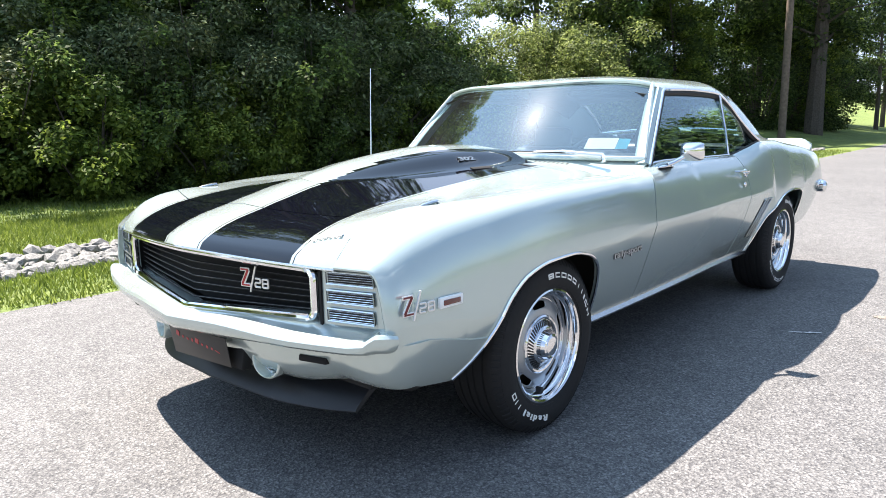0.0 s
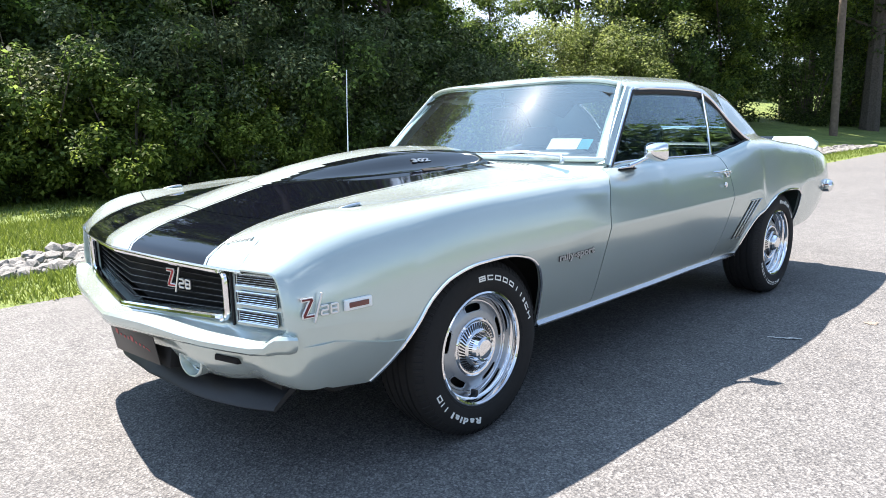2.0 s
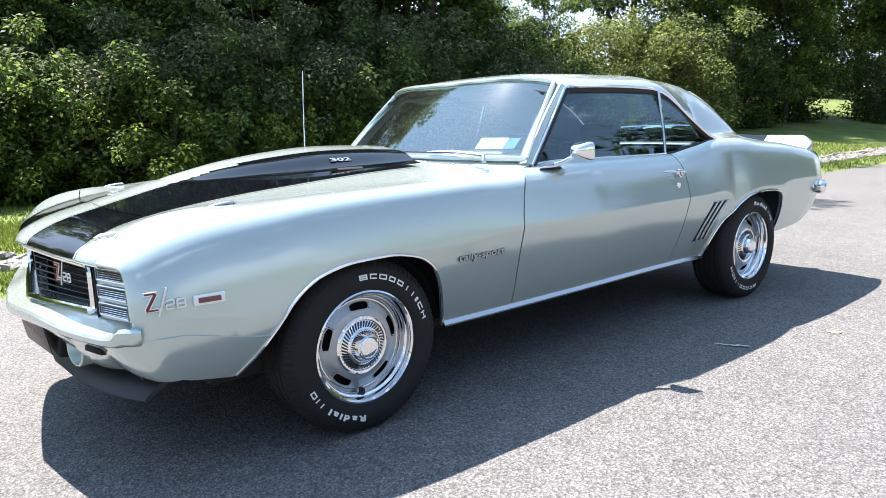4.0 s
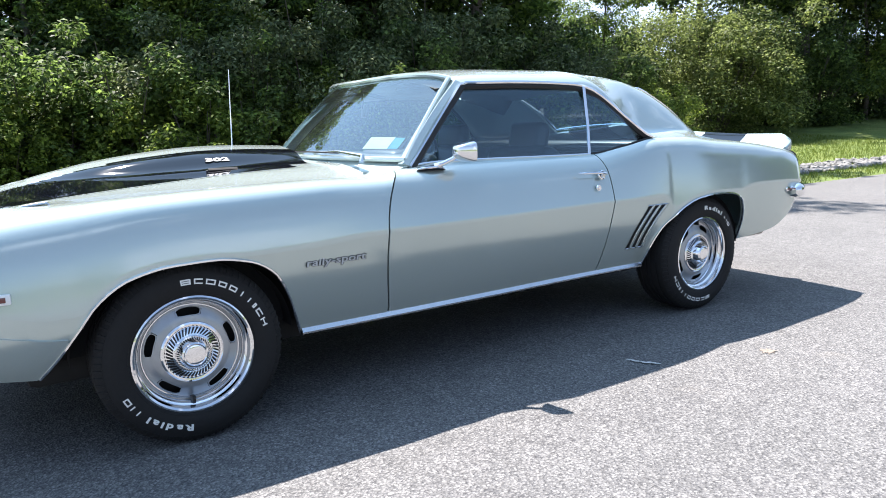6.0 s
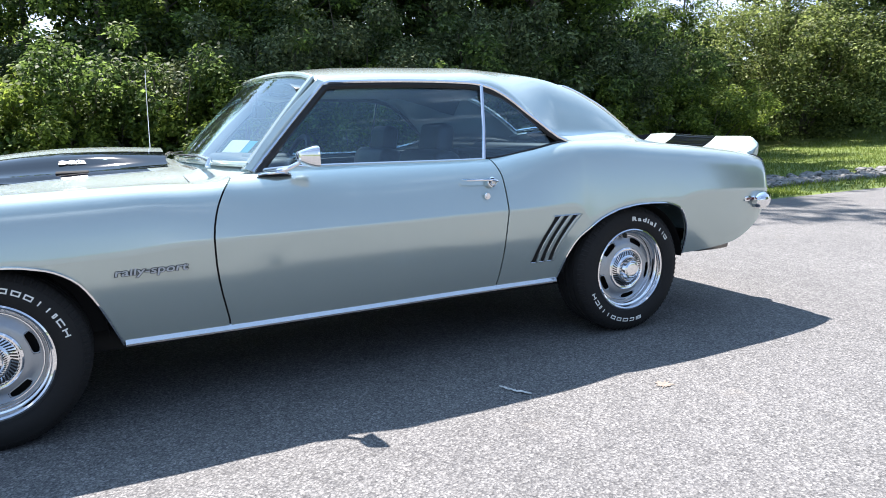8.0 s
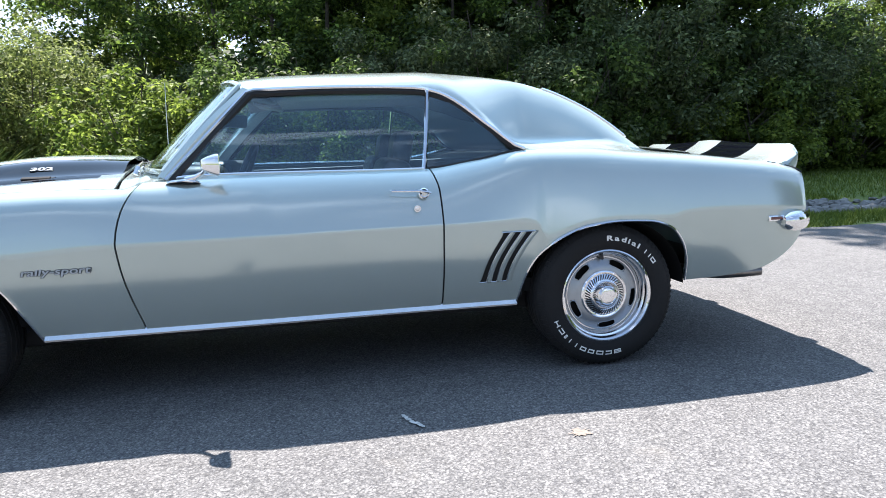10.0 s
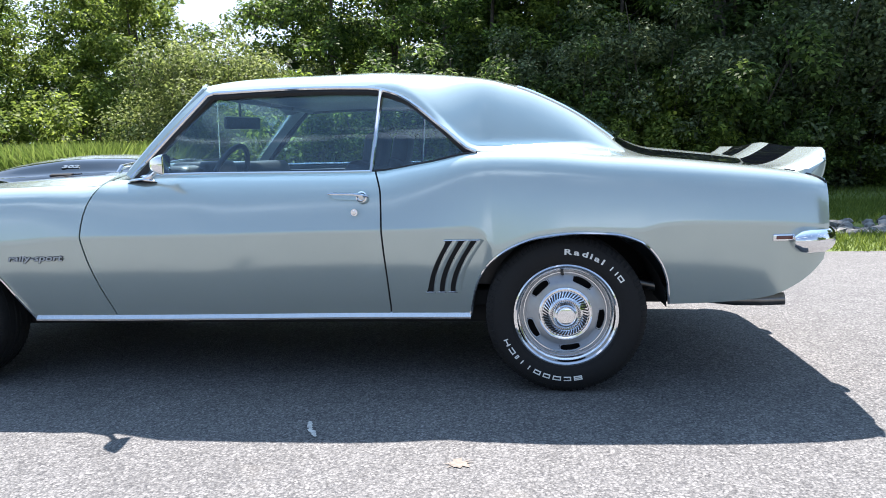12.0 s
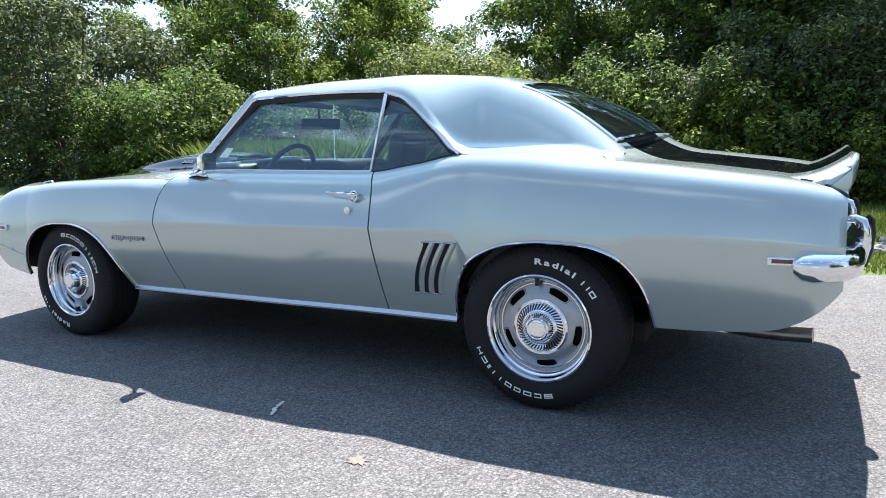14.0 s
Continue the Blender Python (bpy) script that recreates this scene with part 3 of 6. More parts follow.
# roof skin: from the windscreen header to the rear window, and the sail panels beside it
NY = 20
rows = []
for u in spread(0, 1, 34):
    row = []
    for j in range(-NY, NY + 1):
        f = j / NY
        ff = math.copysign(1 - (1 - abs(f)) ** 1.35, f)
        x0 = head_x(0.65 * ff)
        x1 = back_top(0.49 * ff) if abs(ff) < 1 else back_top(0.49)
        x = x0 + (x1 - x0) * u
        y = ff * (drip_y(x) + (glass_half(2.5) - drip_y(x)) * ease((x - 1.9) / 0.6) if x > 1.9 else drip_y(x))
        row.append((x, y, roof_at(x, y)))
    rows.append(row)
part("roof", thick(grid(rows), 0.02, (1.7, 0, 0.9)), SILVER, car)
part("headliner", thick(grid([[(p[0], p[1] * 0.985, p[2] - 0.027) for p in row[1:-1]] for row in rows[1:-1]]), 0.004, (1.7, 0, 0.9)), VINYL, car, "black vinyl headliner")
for s in (-1, 1):
    rows = []
    for x in spread(1.9, 3.0, 44):
        y1 = drip_y(x)
        if x < 2.5:
            y0 = drip_y(x) + (glass_half(2.5) - drip_y(x)) * ease((x - 1.9) / 0.6) - 0.002
        else:
            y0 = glass_half(x)
        rows.append([(x, s * (y1 + (y0 - y1) * u), roof_at(x, y1 + (y0 - y1) * u)) for u in spread(0, 1, 40)])
    part("sail_panel", thick(grid(rows), 0.018, (2.4, 0, 0.8)), SILVER, car)

# rear window and its bright reveal
rows = []
for u in spread(0, 1, 14):
    row = []
    for f in spread(-1, 1, 24):
        x0, x1 = back_top(0.49 * f), back_low(0.56 * f)
        x = x0 + (x1 - x0) * u
        y = f * (glass_half(x) - 0.012)
        row.append((x, y, roof_at(x, y) - 0.008))
    rows.append(row)
edge = [rows[0][i] for i in range(25)] + [rows[k][24] for k in range(15)] + [rows[14][i] for i in reversed(range(25))] + [rows[k][0] for k in reversed(range(15))]
back_glass = part("rear_window", outward(grid(rows), (2.5, 0, 0.6)), REAR_GLASS, car)
part("reveal_trim", tube([(p[0], p[1] * 1.012, p[2] + 0.008) for p in edge], 0.008, 6), CHROME, back_glass, "bright rear window moulding")

# windscreen
base_x = lambda y: 0.735 + 0.20 * (abs(y) / 0.755) ** 2.2
rows = []
for u in spread(0, 1, 12):
    row = []
    for f in spread(-1, 1, 24):
        yb, yt = 0.745 * f, 0.632 * f
        xb, zb = base_x(yb), 0.940 - 0.010 * f * f
        xt, zt = head_x(yt) + 0.0, roof_at(head_x(yt) + 0.01, yt) - 0.006
        bow = 0.006 * math.sin(math.pi * u)
        row.append((xb + (xt - xb) * u - bow * 0.6, yb + (yt - yb) * u, zb + (zt - zb) * u + bow * 0.6))
    rows.append(row)
edge = [rows[0][i] for i in range(25)] + [rows[k][24] for k in range(13)] + [rows[12][i] for i in reversed(range(25))] + [rows[k][0] for k in reversed(range(13))]
screen = part("windscreen", outward(grid(rows), (2.0, 0, 0.8)), GLASS, car)
part("reveal_trim", tube([(p[0] - 0.004, p[1] * 1.008, p[2] + 0.002) for p in edge], 0.012, 8), SILVER, screen, "bright windscreen moulding")
sticker = []
for nm, y0, y1, z0, z1, mt in (("sticker", -0.655, -0.608, 0.985, 1.026, BLUE_STICKER), ("paper_slip", -0.606, -0.475, 0.985, 1.028, WHITE)):
    bm = bmesh.new()
    q = []
    for y, u in ((y0, (z0 - 0.94) / 0.33), (y1, (z0 - 0.94) / 0.33), (y1, (z1 - 0.94) / 0.33), (y0, (z1 - 0.94) / 0.33)):
        f = y / (0.745 + (0.632 - 0.745) * u)
        yb, yt = 0.745 * f, 0.632 * f
        xb, zb = base_x(yb), 0.930
        xt, zt = head_x(yt), roof_at(head_x(yt), yt) - 0.006
        bow = 0.006 * math.sin(math.pi * u)
        q.append(bm.verts.new((xb + (xt - xb) * u - bow * .6 + 0.012, y, zb + (zt - zb) * u + bow * .6 - 0.004)))
    f = bm.faces.new(q)
    bmesh.ops.solidify(bm, geom=[f], thickness=0.001)
    part(nm, bm, mt, screen)

# pillars, side glass, drip rails
for s in (-1, 1):
    # windscreen pillar
    rows = []
    for u in spread(0, 1, 12):
        xb, yb, zb = 0.925, 0.766, 0.905
        xt, yt, zt = 1.262, 0.668, 1.248
        bow = 0.008 * math.sin(math.pi * u)
        x, y, z = xb + (xt - xb) * u - bow, yb + (yt - yb) * u, zb + (zt - zb) * u + bow
        w = 0.052
        rows.append([(x + 0.016, s * y, z - 0.010), (x + 0.002, s * (y + 0.006), z + 0.004), (x - 0.018, s * (y - 0.004), z + 0.014), (x - 0.036 + 0.008, s * (y - 0.030), z + 0.010), (x - 0.03, s * (y - w), z - 0.004), (x + 0.02, s * (y - w), z - 0.02)])
    bm = grid(rows, closed=True)
    bmesh.ops.holes_fill(bm, edges=bm.edges[:])
    bmesh.ops.recalc_face_normals(bm, faces=bm.faces[:])
    part("windscreen_pillar", bm, SILVER, car)
    # drip rail from the pillar's foot over the door and down to the quarter window's tip
    pts = [(0.935, s * 0.772, 0.905), (1.10, s * 0.724, 1.078), (1.255, s * 0.679, 1.240), (1.29, s * 0.676, 1.250)]
    for x in spread(1.35, 1.95, 10) + spread(1.99, 2.12, 6) + spread(2.16, 2.40, 6):
        pts.append((x, s * (drip_y(x) + 0.006), drip_z(x) - 0.002))
    part("drip_rail", tube(pts, 0.0075, 6), CHROME, car, "bright drip rail moulding")
    inner = [(p[0] + (0.018 if i < 3 else 0.0), p[1] * 0.985, p[2] - (0.016 if 2 < i < 20 else 0.010)) for i, p in enumerate(pts)]
    part("weatherstrip", tube(inner, 0.015, 6), SEAM, car)
    # panes
    
    def pane_mesh(front, back):
        rr = []
        for u in spread(0, 1, 10):
            row = []
            for w in spread(0, 1, 6):
                f0, f1 = front(w), back(w)
                x, z = f0[0] + (f1[0] - f0[0]) * u, f0[1] + (f1[1] - f0[1]) * u
                y = 0.757 - (z - 0.91) / 0.32 * 0.083 - 0.012 * ((z - 0.91) / 0.32) ** 2 + 0.012 * math.sin(math.pi * min(1, max(0, (z - .91) / .32)))
                row.append((x, s * y, z))
            rr.append(row)
        return grid(rr)

    part("door_window", thick(pane_mesh(lambda w: (0.955 + 0.315 * w, 0.88 + 0.36 * w), lambda w: (1.962 + 0.04 * w, 0.88 + 0.358 * w)), 0.004, (1.5, 0, 1.0)), SIDE_GLASS, car)
    part("quarter_window", thick(pane_mesh(lambda w: (1.975 + 0.04 * w, 0.88 + 0.350 * w), lambda w: (2.42 - 0.345 * w, 0.955 + 0.260 * w)), 0.004, (1.9, 0, 1.0)), SIDE_GLASS, car)
    part("window_bar", tube([(1.963, s * 0.763, 0.885), (1.985, s * 0.727, 1.05), (2.004, s * 0.680, 1.230)], 0.009, 6, 0.8), CHROME, car, "bright bar between the side windows")
    # beltline moulding
    belt = [(x, s * (edge_y(x) - 0.003), edge_z(x) + 0.003) for x in spread(0.95, 1.965, 16)]
    part("belt_moulding", tube(belt, 0.005 if s < 0 else 0.010, 6), CHROME if s < 0 else STEEL, car, "thin bright window-sill moulding")
    belt = [(x, s * (edge_y(x) - 0.006), edge_z(x) + 0.003) for x in spread(1.98, 2.40, 10)]
    part("belt_moulding", tube(belt, 0.006 if s < 0 else 0.010, 6), SEAM if s < 0 else STEEL, car)

# boot lid, rear shelf filler, tail
rows = []
deck_crown = keyed((0, 0.045), (0.05, 0.041), (0.116, 0.034), (0.25, 0.018), (0.446, 0.003), (0.60, 0.002), (0.80, 0.0))
deck_z = lambda x, y: edge_z(x) + deck_crown(abs(y))


YD = [0, 0.06, 0.115, 0.116, 0.2, 0.3, 0.40, 0.445, 0.446, 0.5, 0.6, 0.68, 1.0]
YD = [-y for y in reversed(YD[1:])] + YD
for u in spread(0, 1, 22):
    row = []
    for y in YD:
        yy = min(abs(y), 1.0)
        if yy < 1.0:
            x0 = back_low(min(yy, 0.56)) - 0.02
        else:
            x0 = 2.98
        x = x0 + (3.70 - x0) * u
        e = edge_y(x) - 0.002
        ya = min(yy, e - 0.02) if yy < 1.0 else e
        lift = max(0.0, 1 - (x - x0) / 0.19) ** 2 * 0.062 * max(0, 1 - (ya / 0.72) ** 6)
        row.append((x, math.copysign(ya, y), deck_z(x, ya) + lift))
    rows.append(row)
part("boot_lid", thick(grid(rows, mats=lambda i, j: 1 if 0.1155 < abs(YD[j] + YD[j + 1]) / 2 < 0.4455 else 0), 0.012, (3.3, 0, 0.5)), [SILVER, BLACK_PAINT], car)

# tail panel and lower rear valance
rows = []
for z in spread(0.37, 0.83, 16):
    row = []
    hw = 0.80 if z > 0.6 else 0.79 - 0.25 * (0.6 - z)
    if z > crease_z(3.70):
        hw = min(hw, min((abs(side(3.715, v)[1] - z), side(3.715, v)[0]) for v in spread(1, 2, 60))[1] - 0.016)
    xx = 3.708 if z > 0.62 else 3.708 - 1.15 * (0.62 - z) ** 1.2
    for f in spread(-1, 1, 12):
        row.append((xx + 0.012 * (1 - f * f), f * hw, z + 0.0))
    rows.append(row)
part("tail_panel", thick(grid(rows, mats=lambda i, j: 1 if i > 7 else 0), 0.012, (3.2, 0, 0.6)), [SILVER, TRIM_BLACK], car)
rows = []
for x in spread(3.153, 3.69, 12):
    z = tail_low(x)
    w = side_y(x, z) - 0.01
    rows.append([(x, f * w, z + 0.006) for f in spread(-1, 1, 8)])
part("rear_valance", thick(grid(rows), 0.01, (3.4, 0, 0.9)), SILVER, car)

# ducktail spoiler across the boot lid and quarters
rows = []
YSP = [0, 0.06, 0.115, 0.116, 0.2, 0.3, 0.40, 0.445, 0.446, 0.5, 0.58, 0.64, 0.69, 0.715, 0.735, 0.750, 0.760, 0.766, 0.769]
YSP = [-y for y in reversed(YSP[1:])] + YSP
sp_top = keyed((3.56, 0.893), (3.60, 0.897), (3.64, 0.908), (3.68, 0.927), (3.71, 0.945), (3.737, 0.964))
for y in YSP:
    a = abs(y)
    endf = ease((a - 0.69) / 0.08)
    tuck_in = 1 - math.sqrt(max(0.0, 1 - max(0.0, (a - 0.745) / 0.0245) ** 2))
    h = 1 - 0.10 * endf
    x1 = 3.742 - 0.016 * endf - 0.010 * tuck_in
    p = [(x, sp_top(x)) for x in spread(3.56, 3.73, 12)]
    p += [(x1 - 0.004, 0.9665), (x1 + 0.001, 0.9675), (x1 + 0.006, 0.9655), (x1 + 0.0095, 0.960), (x1 + 0.0105, 0.950), (x1 + 0.009, 0.925), (x1 + 0.005, 0.895), (x1 - 0.004, 0.868), (3.722, 0.842), (3.700, 0.828), (3.67, 0.84), (3.64, 0.855)]
    rows.append([(x, y * 0.985, 0.780 + (z - 0.80) * h + 0.5 * deck_crown(a) - 0.016 * endf - 0.010 * tuck_in * (1 if z > 0.92 else 0)) for x, z in p])
bm = grid(rows, closed=True, mats=lambda i, j: 1 if 0.1155 < abs(YSP[i] + YSP[i + 1]) / 2 < 0.4455 else 0)
bmesh.ops.holes_fill(bm, edges=bm.edges[:])
bmesh.ops.recalc_face_normals(bm, faces=bm.faces[:])
spoiler = part("rear_spoiler", bm, [SILVER, BLACK_PAINT], car, sharp=55)
for s in (-1, 1):
    part("spoiler_gasket", tube([(x, s * (side(x, 2.0 - 0.42 * ((x - 3.59) / 0.132) ** 2.2)[0] + 0.001), side(x, 2.0 - 0.42 * ((x - 3.59) / 0.132) ** 2.2)[1]) for x in spread(3.59, 3.722, 18)], 0.0055, 6), SEAM, spoiler)

# front bumper, swept along the nose
bump_x = keyed((0, -0.972), (0.2, -0.945), (0.45, -0.900), (0.65, -0.855), (0.78, -0.815), (0.84, -0.785))
BP = [(bump_x(y), y) for y in spread(0, 0.78, 16)] + [(-0.808, 0.797), (-0.801, 0.814), (-0.791, 0.829), (-0.779, 0.841), (-0.767, 0.849), (-0.757, 0.853), (-0.750, 0.854)]
BP = [(x, -y) for x, y in reversed(BP[1:])] + BP


def swept(path, profile, rise):
    """profile: (outward, height); rise(i): how much the height is raised at that point."""
    rows = []
    for i, (x, y) in enumerate(path):
        a, b = path[max(i - 1, 0)], path[min(i + 1, len(path) - 1)]
        t = Vector((b[0] - a[0], b[1] - a[1], 0)).normalized()
        n = Vector((-t.y, t.x, 0))
        rows.append([(x + n.x * o, y + n.y * o, rise(x, y, z)) for o, z in profile])
    bm = grid(rows, closed=True)
    bmesh.ops.holes_fill(bm, edges=bm.edges[:])
    bmesh.ops.recalc_face_normals(bm, faces=bm.faces[:])
    return bm


def bump_rise(x, y, z):
    """The ends climb into a plate that lies on the fender."""
    f = max(0.0, min(1.0, (z + 0.062) / 0.060))
    lip = 0.512 + 0.028 * abs(y)
    k = (0.25 + 0.45 * ease(abs(y) / 0.5)) if z > 0 else 1.0
    e = ease((abs(y) - 0.765) / 0.055)
    tip = ease((x + 0.775) / 0.024) if abs(y) > 0.8 else 0.0
    end = 0.483 + 0.003 * tip + (0.062 - 0.008 * tip) * f
    # the shelf behind the front edge deepens towards the corner
    w = 1.0 if -0.03 < z < 0.012 else 0.5 if z > -0.05 and z < 0.03 else 0.0
    lip -= 0.020 * w * ease((abs(y) - 0.20) / 0.35)
    return (lip + z * k) * (1 - e) + end * e


bp = [(-0.14, 0.035), (-0.10, 0.034), (-0.065, 0.024), (-0.035, 0.010), (-0.018, 0.003), (-0.004, -0.001), (0.002, -0.010), (0.001, -0.025), (-0.006, -0.042), (-0.018, -0.055), (-0.040, -0.062), (-0.14, -0.062)]
front_bumper = part("front_bumper", swept(BP, bp, bump_rise), SILVER, car, "body-coloured moulded front bumper")
# valance below it
val_x = keyed((0, -0.895), (0.25, -0.878), (0.5, -0.848), (0.70, -0.800), (0.78, -0.772), (0.80, -0.765))
inset = keyed((0, 0.096), (0.12, 0.068), (0.3, 0.045), (0.6, 0.018), (1, 0.0))
KS = (0, 0.04, 0.1, 0.2, 0.35, 0.55, 0.8, 1.0)


def valance_half(s):
    """One half, from the middle round the corner to the wheel arch."""
    rows = []
    for y in spread(0, 0.62, 16):
        lo = 0.322 + 0.036 * ease((y - 0.40) / 0.25)
        hi = 0.475 + 0.032 * ease((y - 0.3) / 0.4)
        rows.append([(val_x(y) + inset(k), s * y, lo + (hi - lo) * k) for k in KS])
    for a in (80, 70, 60, 50, 40, 30, 20, 10, 0):
        row = []
        for k in KS:
            z = 0.356 - 0.008 * math.cos(radians(a)) + (0.506 - 0.352) * k
            yf = side_y(-0.63, z) + 0.004 - 0.1 * inset(k)
            rx = -0.63 - val_x(0.62) - inset(k)
            row.append((-0.63 - rx * math.sin(radians(a)) ** 0.85, s * (0.62 + (yf - 0.62) * math.cos(radians(a)) ** 0.85), z))
        rows.append(row)
    for x in spread(-0.60, -0.374, 14):
        lo, hi = (val_low(x) if x < -0.46 else low_z(x)) - 0.006, 0.507 - 0.062 * ease((x + 0.70) / 0.36)
        b = ease((x + 0.60) / 0.15)
        rows.append([(x, s * (side_y(x, lo + (hi - lo) * k) + 0.004 - 0.1 * inset(k) * (1 - b)), lo + (hi - lo) * k) for k in KS])
    return rows


valance = part("front_valance", thick(grid([r for r in reversed(valance_half(-1)[1:])] + valance_half(1)), 0.012, (0, 0, 0.45)), SILVER, car)
for s in (-1, 1):
    m = pose(-0.800, s * 0.335, 0.380, 0, 0, -90 - s * 12) @ Matrix.Scale(0.90, 4)
    lamp = part("fog_lamp", moved(lathe([(0.0, 0.012), (0.026, 0.009), (0.044, 0.001), (0.049, -0.006), (0.049, -0.02), (0.0, -0.02)], 32), m), CLEAR, car, "round clear parking lamp in the valance")
    part("lamp_bezel", moved(lathe([(0.048, -0.004), (0.050, 0.010), (0.053, 0.034), (0.056, 0.040), (0.060, 0.041), (0.064, 0.037), (0.066, 0.026), (0.067, -0.02)], 40), m), SILVER, lamp)
    # thin dark ring that outlines the lens
    part("lens_dark_ring", moved(lathe([(0.046, 0.002), (0.0465, 0.0055), (0.052, 0.0065), (0.0525, 0.002)], 32), m), DARK, lamp)
    part("lens_rim", moved(lathe([(0.045, 0.004), (0.0465, 0.008), (0.049, 0.008), (0.050, 0.003)], 32), m), CHROME, lamp)
    part("valance_slot", moved(box(-0.012, 0.012, -0.050, 0.050, -0.010, 0.010, 0.005), pose(-0.812, s * 0.562, 0.430, 0, 10, -s * 14)), DARK, valance)
# dark opening behind the plate
part("valance_opening", moved(box(-0.02, 0.02, -0.20, 0.20, -0.05, 0.05, 0.01), pose(-0.842, -0.06, 0.385, 0, 10, 0)), DARK, valance)
# chin spoiler
cx = keyed((0, -0.845), (0.3, -0.815), (0.5, -0.750), (0.60, -0.696))
rows = []
for y in spread(-0.60, 0.60, 24):
    a = abs(y)
    xf = cx(a)
    k = 0.022 * ease(a / 0.6) - 0.006
    rows.append([(xf + 0.10, y, 0.338 - k), (xf + 0.055, y, 0.302 - k), (xf + 0.005, y, 0.262 - k), (xf, y, 0.252 - k), (xf + 0.006, y, 0.246 - k), (xf + 0.065, y, 0.286 - k), (xf + 0.12, y, 0.318 - k)])
bm = grid(rows, closed=True)
bmesh.ops.holes_fill(bm, edges=bm.edges[:])
bmesh.ops.recalc_face_normals(bm, faces=bm.faces[:])
part("chin_spoiler", bm, CHIN, car, "satin black chin spoiler")
# black front plate with a red unreadable script
plate = part("front_plate", moved(box(-0.0015, 0.0015, -0.155, 0.155, -0.052, 0.052, 0.001), pose(-0.905, -0.072, 0.398, 0, -10, 5)), TRIM_BLACK, car, "black front plate with red script")
bm = bmesh.new()
for k, (w, h, dz) in enumerate(((0.020, 0.036, 0.010), (0.012, 0.016, 0), (0.012, 0.016, 0), (0.012, 0.022, 0.003), (0.022, 0.036, 0.010), (0.012, 0.016, 0), (0.012, 0.018, 0), (0.012, 0.016, 0), (0.030, 0.007, -0.004))):
    y = 0.10 - 0.0235 * k
    add(bm, moved(box(-0.0005, 0.0005, -w * 0.4, w * 0.4, -h * 0.27, h * 0.27, 0.0003, 1), pose(-0.905, -0.072, 0.398, 0, -10, 5) @ pose(-0.0022, y * 1.1, 0.6 * dz + 0.008 + y * 0.12, 18, 0, 0)))
part("plate_script", bm, RED, plate)

BAR_EDGE = plain("dull_bar_edge", (0.16, 0.15, 0.14), 0.4, 0.9)
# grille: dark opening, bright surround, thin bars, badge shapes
gx = lambda y: nose_x(abs(y)) + 0.035
gr_low = lambda y: 0.522 + 0.030 * abs(y) / 0.56
gr_top = lambda y: hood_z(nose_x(abs(y)), y) - 0.026
GH = 0.565
rows = []
for z in spread(0, 1, 6):
    rows.append([(gx(y) + 0.075, y, gr_low(y) + (gr_top(y) - gr_low(y)) * z) for y in spread(-GH, GH, 24)])
grille = part("grille", thick(grid(rows), 0.01, (0, 0, 0.6)), DARK, car, "black grille behind thin bars")
for z in spread(0.12, 0.88, 6):
    pts = [(gx(y) + 0.020, y, gr_low(y) + (gr_top(y) - gr_low(y)) * z) for y in spread(-GH + 0.01, GH - 0.01, 24)]
    part("grille_bar", tube(pts, 0.0036, 6), DARK, grille)
    part("grille_bar_edge", tube([(p[0] - 0.004, p[1], p[2] + 0.0015) for p in pts], 0.0009, 4), BAR_EDGE, grille)


def ring_path(n=12, grow=0.0, xo=0.0):
    pts = []
    r = 0.03
    g = GH + grow
    for y in spread(-g + r, g - r, 26):
        pts.append((gx(y) + xo, y, gr_top(y) + grow))
    for a in spread(80, 10, 4):
        pts.append((gx(g) + xo, g - r + r * math.cos(radians(a)), gr_top(g) + grow - r + r * math.sin(radians(a))))
    for a in spread(-10, -80, 4):
        pts.append((gx(g) + xo, g - r + r * math.cos(radians(a)), gr_low(g) - grow + r + r * math.sin(radians(a))))
    for y in spread(g - r, -g + r, 26):
        pts.append((gx(y) + xo, y, gr_low(y) - grow))
    for a in spread(260, 190, 4):
        pts.append((gx(g) + xo, -g + r + r * math.cos(radians(a)), gr_low(g) - grow + r + r * math.sin(radians(a))))
    for a in spread(170, 100, 4):
        pts.append((gx(g) + xo, -g + r + r * math.cos(radians(a)), gr_top(g) + grow - r + r * math.sin(radians(a))))
    return pts + [pts[0]]


part("grille_surround", tube(ring_path(xo=-0.014), 0.0125, 10), CHROME, grille, "bright grille surround")


DARK_RED = plain("dark_red_enamel", (0.14, 0.016, 0.018), 0.35)


